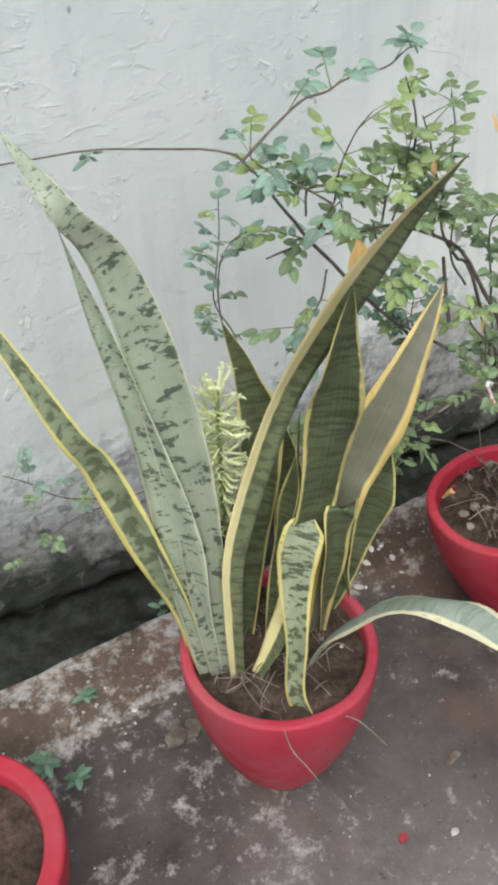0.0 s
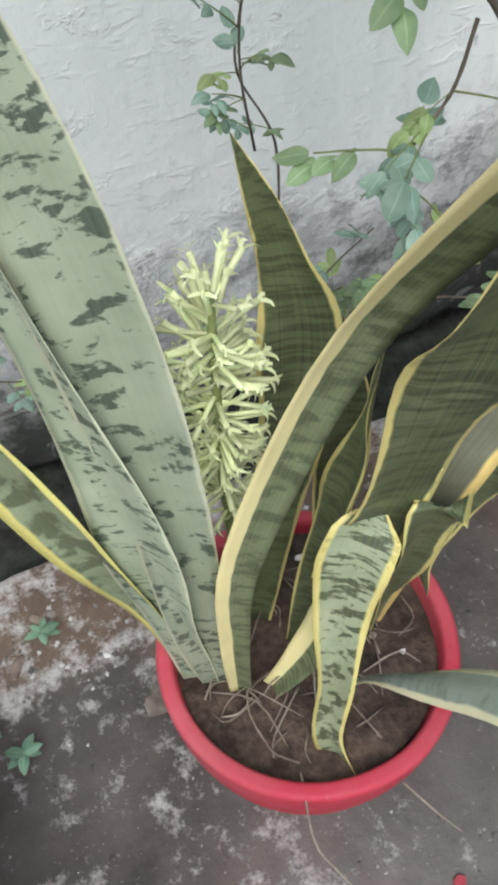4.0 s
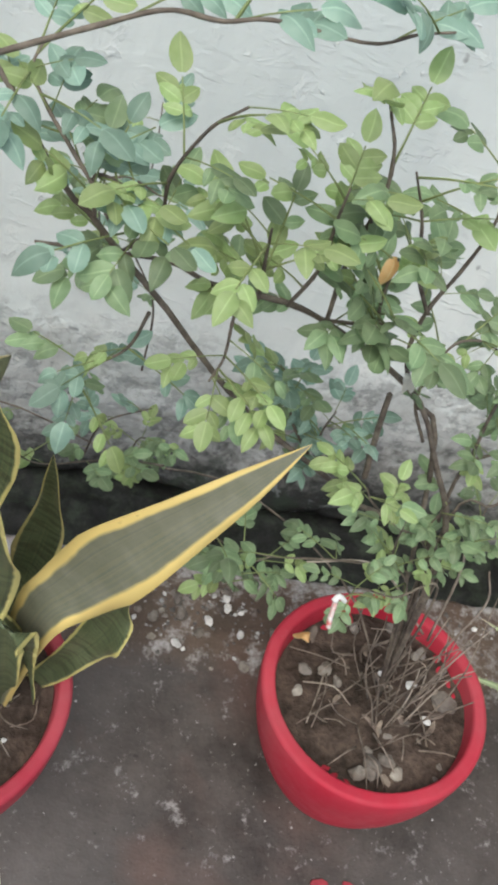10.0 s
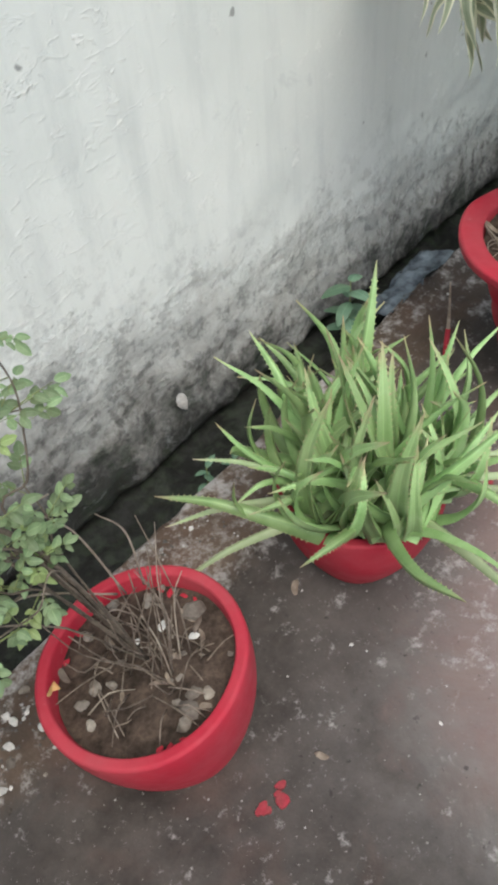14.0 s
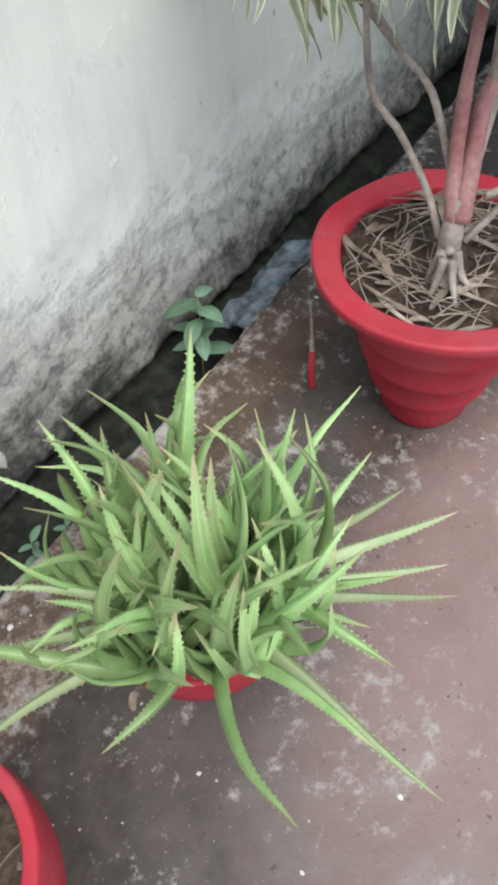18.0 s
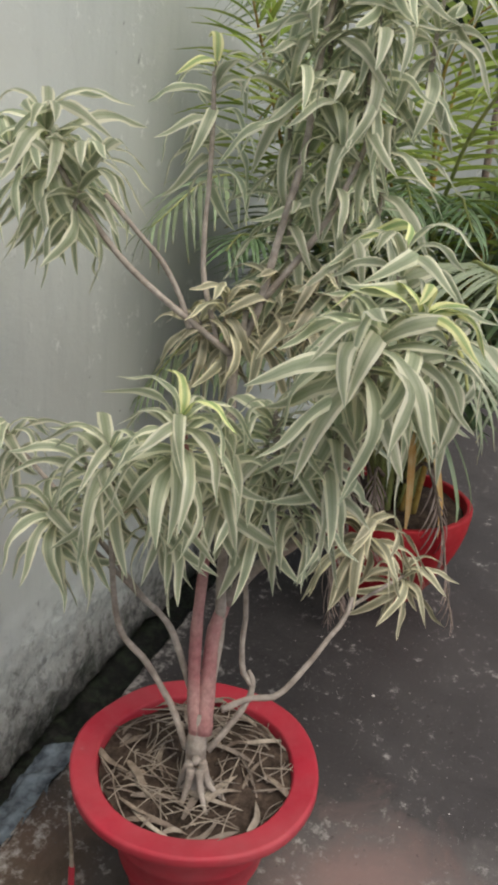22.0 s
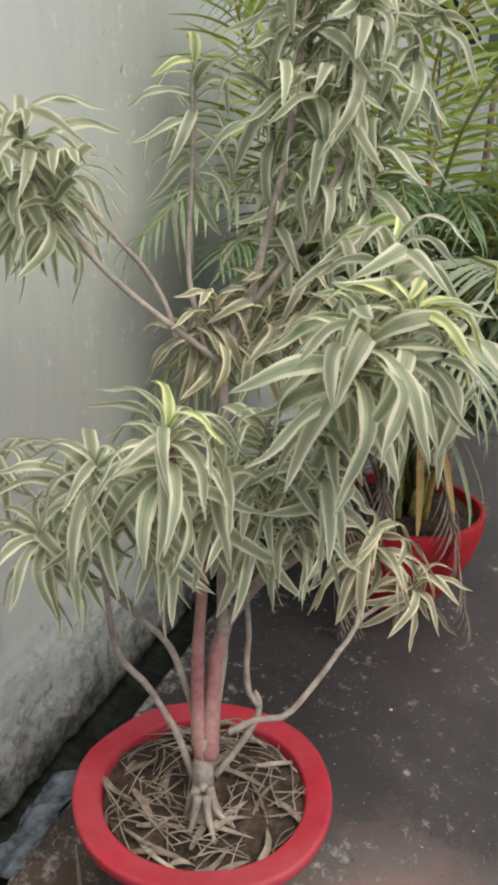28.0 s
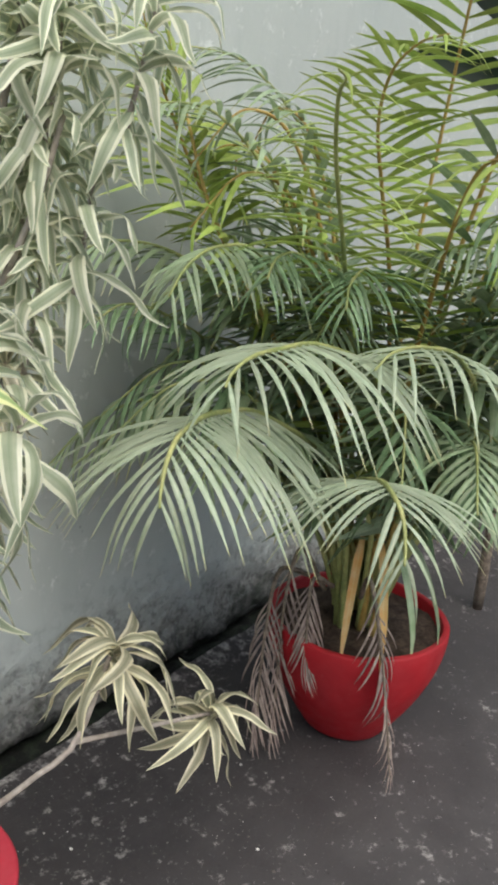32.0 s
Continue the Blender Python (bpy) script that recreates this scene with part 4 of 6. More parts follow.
shrub_branch("branch", [(1.235, -0.345, 0.250), (1.143, -0.340, 0.602), (1.075, -0.360, 0.663), (1.020, -0.380, 0.719), (0.993, -0.400, 0.764)], 0.003, 0.001, 19, 1.9, 2, 0.8, 2)
shrub_branch("branch", [(1.235, -0.345, 0.250), (1.174, -0.330, 0.514), (1.114, -0.326, 0.540), (1.062, -0.322, 0.532), (0.998, -0.318, 0.510), (0.944, -0.314, 0.510), (0.916, -0.310, 0.526)], 0.003, 0.001, 15, 2.3, 0, 1.05, 2)
shrub_branch("branch", [(1.000, -0.310, 0.499), (0.975, -0.315, 0.473), (0.962, -0.320, 0.430)], 0.0024, 0.001, 3, 2.6, 0, 1.0, 2)
shrub_branch("branch", [(1.235, -0.345, 0.250), (1.161, -0.360, 0.567), (1.114, -0.373, 0.562), (1.068, -0.387, 0.590), (1.044, -0.400, 0.608)], 0.0026, 0.001, 19, 2.6, 0, 0.75, 2)
shrub_branch("branch", [(1.235, -0.345, 0.250), (1.159, -0.330, 0.547), (1.119, -0.335, 0.624), (1.112, -0.340, 0.695)], 0.003, 0.001, 11, 1.4, 0, 0.8, 2)
shrub_branch("branch", [(1.235, -0.345, 0.250), (1.185, -0.320, 0.535), (1.190, -0.310, 0.597), (1.182, -0.300, 0.654)], 0.003, 0.001, 11, 1.6, 0, 0.75, 2)
shrub_branch("branch", [(1.235, -0.345, 0.250), (1.151, -0.340, 0.516), (1.098, -0.350, 0.593), (1.071, -0.360, 0.680)], 0.003, 0.001, 12, 1.6, 0, 0.8, 2)
shrub_branch("branch", [(0.789, -0.360, 0.857), (0.781, -0.360, 0.818), (0.758, -0.360, 0.786), (0.746, -0.360, 0.753)], 0.0024, 0.001, 10, 2.6, 1, 0.9, 2)
shrub_branch("branch", [(0.758, -0.380, 0.917), (0.777, -0.390, 0.956), (0.776, -0.400, 0.996), (0.788, -0.410, 1.036), (0.802, -0.420, 1.059)], 0.0026, 0.001, 8, 3.0, 2, 0.8, 2)
shrub_branch("branch", [(0.740, -0.390, 0.949), (0.737, -0.400, 0.984), (0.761, -0.410, 0.983), (0.769, -0.420, 0.962)], 0.0024, 0.001, 4, 3.0, 1, 0.9, 2)
shrub_branch("branch", [(0.870, -0.200, 0.475), (0.816, -0.220, 0.496), (0.779, -0.240, 0.507), (0.727, -0.260, 0.513), (0.687, -0.280, 0.566)], 0.0024, 0.001, 4, 2.6, 0, 0.85, 2)
shrub_branch("branch", [(0.775, -0.200, 0.458), (0.788, -0.210, 0.542), (0.832, -0.220, 0.595)], 0.0022, 0.001, 5, 4.0, 1, 0.8, 1)
shrub_branch("branch", [(1.235, -0.345, 0.250), (1.150, -0.250, 0.360), (1.000, -0.100, 0.330), (0.850, -0.040, 0.260), (0.683, -0.030, 0.315), (0.589, -0.035, 0.321), (0.480, -0.040, 0.323), (0.409, -0.045, 0.291), (0.347, -0.050, 0.259)], 0.0028, 0.001, 13, 2.4, 0, 0.75, 2)
shrub_branch("branch", [(0.588, -0.040, 0.325), (0.476, -0.047, 0.381), (0.421, -0.053, 0.444), (0.384, -0.060, 0.482)], 0.002, 0.001, 5, 3.0, 1, 0.75, 2)
shrub_branch("branch", [(0.830, -0.030, 0.446), (0.819, -0.044, 0.577), (0.775, -0.058, 0.671), (0.775, -0.072, 0.739), (0.777, -0.086, 0.802), (0.772, -0.100, 0.865)], 0.0024, 0.001, 7, 3.0, 1, 0.72, 2)
shrub_branch("branch", [(0.839, -0.100, 0.351), (0.841, -0.125, 0.419), (0.846, -0.150, 0.457)], 0.002, 0.001, 2, 3.0, 0, 0.7, 2)
shrub_branch("branch", [(0.772, -0.100, 0.618), (0.747, -0.133, 0.716), (0.736, -0.167, 0.794), (0.738, -0.200, 0.843)], 0.0022, 0.001, 3, 2.6, 1, 0.75, 2)
branch = shrub_branch("branch", [(0.738, -0.200, 0.843), (0.759, -0.210, 0.856), (0.784, -0.220, 0.854)], 0.002, 0.001, 2, 4.0, 1, 0.75, 1)
for p, w in (((1.006, -0.380, 1.010), (0.3, -0.5, -0.7)), ((0.923, -0.380, 0.971), (0.1, -0.4, -0.9)), ((0.938, -0.380, 0.900), (0.5, -0.3, -0.5)), ((1.042, -0.380, 0.721), (0.1, -0.3, -0.9))):
    sprout(WITHERED, branch, framed(p, w, scale=0.55), "withered_leaf")
# withered flowers: a drooping stalk with a white tip, and a faded white bloom
PEEL = two_tone("blotched_red_and_white_stalk", (0.5, 0.06, 0.05), (0.7, 0.66, 0.62), 140, 0.6, 0.3, 0.3, 200)
for name, path, r0, r1, stuff, label in (
    ("flower_stalk", [(1.008, -0.460, 0.634), (1.008, -0.452, 0.642), (1.009, -0.443, 0.651)], 0.0026, 0.0024, PEEL, "blotched red and white stalk"),
    ("flower_tip", [(1.008, -0.442, 0.651), (1.011, -0.439, 0.656), (1.018, -0.442, 0.653)], 0.0035, 0.002, CHIP, "withered white tip"),
    ("thin_twig", [(1.012, -0.440, 0.654), (1.039, -0.421, 0.635), (1.078, -0.408, 0.610)], 0.0008, 0.001, GREEN_STEM, ""),
):
    bm = bmesh.new()
    tube(bm, path, r0, r1, 6, 6)
    hold(part(name, smooth(bm), stuff, None, label), shrub)
for k, tip in enumerate([(1.000, -0.360, 0.855), (0.988, -0.360, 0.850), (0.999, -0.360, 0.840), (0.993, -0.360, 0.838)]):
    leaf_part(shrub, "petal", [(0.992, -0.360, 0.861), Vector((0.992, -0.360, 0.861)).lerp(Vector(tip), 0.5) + Vector((0, -0.003, 0.004)), tip], 0.011, FADED_PETAL, "withered white petal", side=(0.6, 0.2, 0.5 - 0.2 * k), n=6, across=3, profile="oval", fold=0.4)
# upright dry canes and a thin support stick in the pot
for k in range(20):
    a, q = rng.uniform(0, 6.283), rng.uniform(0.0, 0.07)
    base = Vector((1.235 + q * math.cos(a), -0.33 + q * math.sin(a), 0.235))
    h = rng.uniform(0.06, 0.26)
    tip = base + Vector((rng.uniform(-0.1, 0.05), rng.uniform(-0.08, 0.02), h))
    bm = bmesh.new()
    tube(bm, [base, base.lerp(tip, 0.5) + Vector((rng.uniform(-0.02, 0.02), rng.uniform(-0.02, 0.02), 0)), tip], rng.uniform(0.001, 0.002), 0.0008, 6, 5)
    hold(part("dry_cane", smooth(bm), STRAW if rng.random() < 0.15 else BARK), shrub)
bm = bmesh.new()
tube(bm, [(1.026, -0.330, 0.692), (1.009, -0.330, 0.761), (1.000, -0.330, 0.805)], 0.003, 0.0025, 4, 6)
hold(part("support_stick", bm, TWIG), shrub)
for path in ([(1.25, -0.315, 0.377), (1.219, -0.299, 0.53), (1.181, -0.294, 0.608), (1.206, -0.299, 0.615)], [(1.238, -0.313, 0.388), (1.121, -0.311, 0.517), (1.03, -0.327, 0.526)], [(1.28, -0.316, 0.365), (1.282, -0.305, 0.47), (1.252, -0.3, 0.534)]):
    bm = bmesh.new()
    tube(bm, path, 0.0017, 0.001, 14, 6, 0.1, rng)
    hold(part("pale_cane", smooth(bm), STRAW), shrub)

# aloe
aloe = plant("aloe_clump", (*P3, 0.19), "dense clump of toothed green aloe with brown tips")
rng = random.Random(31)


def aloe_mesh(length, width, rise, curl, material):
    bm = bmesh.new()
    ctrl = [(0, 0, 0), (0.33 * length * math.cos(rise), 0, 0.33 * length * math.sin(rise))]
    e2 = rise + curl * 0.5
    ctrl.append((ctrl[1][0] + 0.35 * length * math.cos(e2), 0, ctrl[1][2] + 0.35 * length * math.sin(e2)))
    e3 = rise + curl * 1.2
    ctrl.append((ctrl[2][0] + 0.32 * length * math.cos(e3), 0.01, ctrl[2][2] + 0.32 * length * math.sin(e3)))
    pts = ribbon(bm, ctrl, width, (0, 1, 0), n=14, across=4, profile="aloe", fold=0.55, thick=0.009)
    uv = bm.loops.layers.uv.verify()
    for k in range(2, 26):
        s = k / 28
        p = pts[min(13, int(s * 14))].lerp(pts[min(14, int(s * 14) + 1)], s * 14 - int(s * 14))
        w = 0.5 * width * (1 - s) ** 0.75
        t = (pts[min(14, int(s * 14) + 1)] - pts[int(s * 14)]).normalized()
        nor = Vector((0, 1, 0)).cross(t)
        for sgn in (-1, 1):
            q = p + Vector((0, sgn * w * 0.98, 0)) + nor * (0.55 * w)
            f = bm.faces.new([bm.verts.new(q - t * 0.0022), bm.verts.new(q + t * 0.0022), bm.verts.new(q + Vector((0, sgn * 0.0035, 0)) + t * 0.0015)])
            for loop in f.loops:
                loop[uv].uv = (0.5, 0.95)
    return mesh_of("leaf", bm, material)


ALOES = [aloe_mesh(l, w, radians(r), radians(c), m) for l, w, r, c, m in (
    (0.3, 0.034, 82, 12, ALOE), (0.28, 0.043, 70, 28, ALOE), (0.27, 0.038, 59, 42, ALOE), (0.3, 0.035, 52, -22, ALOE), (0.26, 0.042, 40, 52, ALOE),
    (0.3, 0.036, 30, -28, ALOE), (0.33, 0.03, 20, -32, ALOE_PALE), (0.27, 0.036, 62, -60, ALOE), (0.3, 0.027, 8, -14, ALOE_PALE), (0.22, 0.03, 70, 0, ALOE))]
AC = Vector((1.7, -0.385, 0.0))
for k in range(165):
    q = 0.135 * math.sqrt(rng.random())
    a = rng.uniform(0, 6.283)
    edge = q / 0.135
    if edge < 0.55:
        mesh = ALOES[rng.choice((0, 1, 0, 2, 7, 9, 3))]
    elif edge < 0.85:
        mesh = ALOES[rng.choice((1, 2, 3, 4, 7, 9, 0))]
    else:
        mesh = ALOES[rng.choice((1, 2, 3, 4, 4, 2, 5))]
    base = AC + Vector((q * math.cos(a), q * math.sin(a), 0.235 + 0.03 * (1 - edge)))
    sprout(mesh, aloe, Matrix.Translation(base - Vector(aloe.location)) @ Matrix.Rotation(a + rng.gauss(0, 1.1), 4, "Z") @ Matrix.Rotation(rng.gauss(0, 0.35), 4, "X") @ Matrix.Rotation(rng.gauss(-0.16, 0.24), 4, "Y") @ Matrix.Scale(rng.uniform(0.58, 1.08), 4))
# long pale leaves hanging over the rim
for a, sc, el in ((2.45, 0.9, 0.0), (2.75, 0.95, 0.03), (-1.72, 0.95, 0.15), (-0.8, 0.8, 0.1), (-0.6, 0.95, 0.05), (-0.4, 0.8, 0.05), (-0.95, 0.8, 0.1), (2.2, 0.75, -0.3)):
    base = AC + Vector((0.09 * math.cos(a), 0.09 * math.sin(a) - 0.03, 0.25))
    sprout(ALOES[8], aloe, Matrix.Translation(base - Vector(aloe.location)) @ Matrix.Rotation(a, 4, "Z") @ Matrix.Rotation(el, 4, "Y") @ Matrix.Scale(sc, 4))

# dracaena with cream-edged leaves
drac = plant("song_dracaena", (*P4, 0.35), "branching dracaena with drooping cream-edged leaves")
rng = random.Random(41)


def strap(length, width, rise, droop, material, twist=0.0, sweep=0.0, curl=0.0):
    """A strap leaf that rises and then arches down, along +x; it may sweep aside and curl up again at the tip."""
    bm = bmesh.new()
    pts, p, e = [(0, 0, 0)], Vector((0, 0, 0)), rise
    for k in range(6):
        e2 = e - 0.92 * droop * min(1.1, (k + 0.5) / 4.2) ** 1.2 + curl * max(0, k - 3) / 2
        p = p + Vector((math.cos(e2), 0, math.sin(e2))) * (length / 6)
        pts.append((p.x, sweep * length * (k / 5) ** 1.7, p.z))
    ribbon(bm, pts, width, (0, 1, 0), (0, 1, twist), n=14, across=4, profile="blade", fold=0.3, wave=0.2, phase=length * 90 + sweep * 9)
    return mesh_of("leaf", bm, material)


# length, width, rise, droop, twist, sweep, curl: from the bud outwards
STRAP_KINDS = [
    (0.12, 0.021, 72, 105, 0.3, 0.25, 0), (0.15, 0.022, 68, 115, -0.4, -0.2, 25), (0.17, 0.0235, 58, 130, 0.5, 0.25, 25), (0.18, 0.025, 48, 115, -0.5, -0.25, 0),
    (0.18, 0.025, 40, 95, 0.5, 0.3, 10), (0.185, 0.026, 30, 120, -0.4, -0.2, 40), (0.185, 0.025, 20, 95, 0.5, 0.25, 0), (0.18, 0.0245, 10, 100, -0.6, -0.3, 40),
    (0.175, 0.025, -2, 78, 0.5, 0.2, 0), (0.165, 0.0235, -14, 80, -0.6, -0.3, 40), (0.155, 0.0225, -28, 58, 0.6, 0.3, 30), (0.15, 0.021, -40, 46, -0.5, 0.15, 25),
]
STRAPS = {m.name: [strap(l, w, radians(r), radians(d), m, tw, sw, radians(c)) for l, w, r, d, tw, sw, c in STRAP_KINDS] for m in (DRAC, DRAC_YOUNG, DRAC_OLD)}


def shoot(thing, at, axis, tall, many, size, material=DRAC, young=0):
    """A leafy shoot: a short stem whose straps rise at the top and hang lower down."""
    at, axis = Vector(at), Vector(axis).normalized()
    bm = bmesh.new()
    tube(bm, [at - axis * tall, at - axis * tall * 0.5 + Vector((0.006, 0.004, 0)), at], 0.0045, 0.003, 5, 6)
    stem = hold(part("shoot", smooth(bm), PALE_BARK), thing)
    turn = rng.uniform(0, 6.283)
    for k in range(many):
        s = (k + rng.uniform(-0.4, 0.4)) / max(1, many - 1)
        s = min(1.0, max(0.0, s))
        turn += 2.4 + rng.uniform(-0.5, 0.5)
        row = STRAPS[DRAC_YOUNG.name if k < young else material.name]
        pick = min(11, max(0 if k < 2 else 1, int(s ** 0.95 * 11.0 + rng.gauss(0, 1.8))))
        m = Matrix.Translation(at - axis * tall * s) @ Vector((0, 0, 1)).rotation_difference(axis.lerp(Vector((0, 0, 1)), 0.35)).to_matrix().to_4x4()
        m = m @ Matrix.Rotation(turn, 4, "Z") @ Matrix.Rotation(rng.gauss(0, 0.24), 4, "Y") @ Matrix.Rotation(rng.gauss(0, 0.35), 4, "X")
        m = m @ Matrix.Diagonal((size * rng.uniform(0.72, 1.15), size * rng.uniform(0.8, 1.1) * rng.choice((-1, 1)), size * rng.uniform(0.8, 1.1), 1))
        sprout(row[pick], stem, m)
    return stem


def limb(thing, path, r0, r1, material, n=16, name="branch", label=""):
    bm = bmesh.new()
    tube(bm, path, r0, r1, n, 9, 0.07, rng)
    return hold(part(name, smooth(bm), material, None, label), thing)


for a, reach in ((0.4, 0.035), (1.7, 0.03), (2.9, 0.035), (4.0, 0.05), (4.9, 0.055), (5.6, 0.04)):
    limb(drac, [(2.308 + 0.012 * math.cos(a), -0.427 + 0.012 * math.sin(a), 0.415), (2.308 + 0.024 * math.cos(a), -0.427 + 0.024 * math.sin(a), 0.378), (2.308 + reach * math.cos(a), -0.427 + reach * math.sin(a), 0.35)], 0.008, 0.003, PALE_BARK, 8, "root")
limb(drac, [(2.308, -0.427, 0.352), (2.349, -0.410, 0.369), (2.344, -0.410, 0.433), (2.356, -0.407, 0.482)], 0.027, 0.012, PALE_BARK, 12, "trunk_base")
limb(drac, [(2.343, -0.409, 0.446), (2.360, -0.392, 0.509), (2.393, -0.375, 0.618), (2.413, -0.371, 0.706), (2.397, -0.377, 0.780), (2.269, -0.397, 0.964), (2.222, -0.406, 1.042)], 0.0125, 0.006, PINK_BARK, 18, "trunk", "pink lime-painted trunk")
limb(drac, [(2.347, -0.419, 0.446), (2.379, -0.408, 0.513), (2.426, -0.394, 0.594), (2.465, -0.396, 0.636)], 0.0165, 0.012, PINK_BARK, 14, "trunk", "pink lime-painted trunk")
limb(drac, [(2.465, -0.396, 0.636), (2.480, -0.432, 0.701), (2.477, -0.470, 0.746), (2.460, -0.520, 0.801), (2.439, -0.553, 0.865), (2.385, -0.600, 1.005), (2.296, -0.637, 1.155), (2.279, -0.642, 1.197)], 0.0115, 0.006, PALE_BARK, 16)
limb(drac, [(2.385, -0.600, 1.005), (2.355, -0.657, 1.112), (2.334, -0.679, 1.214)], 0.007, 0.005, PALE_BARK, 16)
limb(drac, [(2.477, -0.470, 0.746), (2.417, -0.488, 0.872), (2.389, -0.487, 0.979), (2.385, -0.483, 1.034)], 0.007, 0.005, PALE_BARK, 16)
limb(drac, [(2.367, -0.409, 0.451), (2.438, -0.400, 0.589), (2.458, -0.389, 0.688), (2.480, -0.376, 0.881), (2.495, -0.366, 1.026), (2.504, -0.358, 1.079)], 0.0105, 0.0085, PALE_BARK, 16)
limb(drac, [(2.504, -0.358, 1.079), (2.490, -0.310, 1.114), (2.468, -0.257, 1.156), (2.448, -0.208, 1.198), (2.431, -0.170, 1.240), (2.414, -0.106, 1.322), (2.414, -0.064, 1.394)], 0.006, 0.0045, PALE_BARK, 16)
limb(drac, [(2.478, -0.290, 1.118), (2.486, -0.268, 1.164), (2.473, -0.240, 1.218), (2.453, -0.207, 1.261), (2.432, -0.156, 1.318)], 0.005, 0.004, PALE_BARK, 16)
limb(drac, [(2.504, -0.358, 1.079), (2.519, -0.374, 1.114), (2.533, -0.388, 1.166), (2.556, -0.403, 1.275), (2.589, -0.421, 1.407), (2.623, -0.421, 1.560), (2.649, -0.430, 1.652)], 0.0075, 0.005, PALE_BARK, 16)
limb(drac, [(2.533, -0.388, 1.166), (2.569, -0.461, 1.281), (2.600, -0.510, 1.407), (2.637, -0.521, 1.525)], 0.006, 0.004, PALE_BARK, 16)
limb(drac, [(2.516, -0.370, 1.109), (2.521, -0.370, 1.154)], 0.007, 0.005, PALE_BARK, 6, "twig_stub")
limb(drac, [(2.498, -0.333, 1.097), (2.536, -0.286, 1.188), (2.566, -0.268, 1.258), (2.605, -0.254, 1.347), (2.634, -0.241, 1.438), (2.655, -0.228, 1.510)], 0.005, 0.004, PALE_BARK, 16)
limb(drac, [(2.337, -0.394, 0.414), (2.347, -0.364, 0.472), (2.351, -0.332, 0.516), (2.338, -0.303, 0.572), (2.320, -0.273, 0.617), (2.307, -0.262, 0.686), (2.268, -0.274, 0.842), (2.231, -0.290, 0.971)], 0.0065, 0.0045, PALE_BARK, 16)
limb(drac, [(2.376, -0.380, 0.505), (2.392, -0.334, 0.594), (2.393, -0.304, 0.629), (2.382, -0.276, 0.658), (2.329, -0.236, 0.741), (2.254, -0.176, 0.845)], 0.006, 0.0045, PALE_BARK, 16)
limb(drac, [(2.382, -0.276, 0.658), (2.389, -0.168, 0.758), (2.403, 0.005, 0.884)], 0.005, 0.004, PALE_BARK, 16)
limb(drac, [(2.350, -0.430, 0.413), (2.382, -0.451, 0.445), (2.411, -0.468, 0.477), (2.434, -0.473, 0.505), (2.436, -0.452, 0.531), (2.443, -0.443, 0.588), (2.448, -0.442, 0.665), (2.370, -0.438, 0.889)], 0.0065, 0.0045, PALE_BARK, 16)
limb(drac, [(2.434, -0.473, 0.505), (2.439, -0.469, 0.520), (2.440, -0.461, 0.532)], 0.006, 0.004, PALE_BARK, 6, "twig_stub")
limb(drac, [(2.379, -0.439, 0.483), (2.419, -0.475, 0.492), (2.447, -0.517, 0.494), (2.496, -0.549, 0.532), (2.551, -0.571, 0.565), (2.619, -0.591, 0.605), (2.693, -0.584, 0.722)], 0.006, 0.0045, PALE_BARK, 16)
limb(drac, [(2.619, -0.591, 0.605), (2.754, -0.618, 0.576), (2.881, -0.648, 0.552)], 0.0045, 0.0035, PALE_BARK, 16)


# place, axis, length of the leafy part, leaves, size, sort, young leaves
shoot(drac, (2.215, -0.407, 1.073), (-0.1, -0.2, 1), 0.1, 41, 0.87, DRAC, 2)
shoot(drac, (2.237, -0.285, 0.994), (-0.2, 0, 1), 0.09, 31, 0.83, DRAC, 0)
shoot(drac, (2.258, -0.173, 0.858), (-0.3, 0, 1), 0.09, 31, 0.83, DRAC, 0)
shoot(drac, (2.408, 0.021, 0.905), (-0.3, 0.2, 1), 0.08, 24, 0.78, DRAC, 0)
shoot(drac, (2.291, -0.329, 0.940), (-0.1, 0.1, 1), 0.1, 26, 0.87, DRAC, 0)
shoot(drac, (2.313, -0.199, 0.920), (-0.2, 0.1, 1), 0.08, 21, 0.83, DRAC, 0)
shoot(drac, (2.318, -0.431, 0.999), (0.1, 0, 1), 0.1, 29, 0.87, DRAC, 0)
shoot(drac, (2.387, -0.482, 1.042), (0.2, -0.1, 1), 0.1, 29, 0.83, DRAC, 1)
shoot(drac, (2.431, -0.541, 0.948), (0.2, -0.1, 0.8), 0.1, 29, 0.83, DRAC, 0)
shoot(drac, (2.396, -0.462, 0.933), (0.1, 0.1, 1), 0.1, 24, 0.83, DRAC, 0)
shoot(drac, (2.282, -0.640, 1.207), (0.1, -0.2, 1), 0.08, 34, 1.07, DRAC, 0)
shoot(drac, (2.330, -0.681, 1.234), (0.2, -0.2, 1), 0.08, 24, 0.95, DRAC, 6)
shoot(drac, (2.406, -0.634, 1.302), (0.1, 0, 1), 0.1, 26, 0.90, DRAC, 1)
shoot(drac, (2.399, -0.571, 1.134), (-0.3, 0, 1), 0.09, 21, 0.92, DRAC, 0)
shoot(drac, (2.423, -0.716, 1.203), (0.4, -0.1, 0.9), 0.09, 21, 0.92, DRAC, 0)
shoot(drac, (2.369, -0.582, 1.042), (0, -0.1, 0.9), 0.08, 19, 0.87, DRAC, 0)
shoot(drac, (2.420, -0.054, 1.423), (-0.2, 0.1, 1), 0.1, 41, 0.99, DRAC, 1)
shoot(drac, (2.428, -0.127, 1.366), (0.4, 0, 0.8), 0.09, 29, 0.90, DRAC, 0)
shoot(drac, (2.388, -0.009, 1.381), (-0.5, 0.1, 0.8), 0.09, 21, 0.90, DRAC, 0)
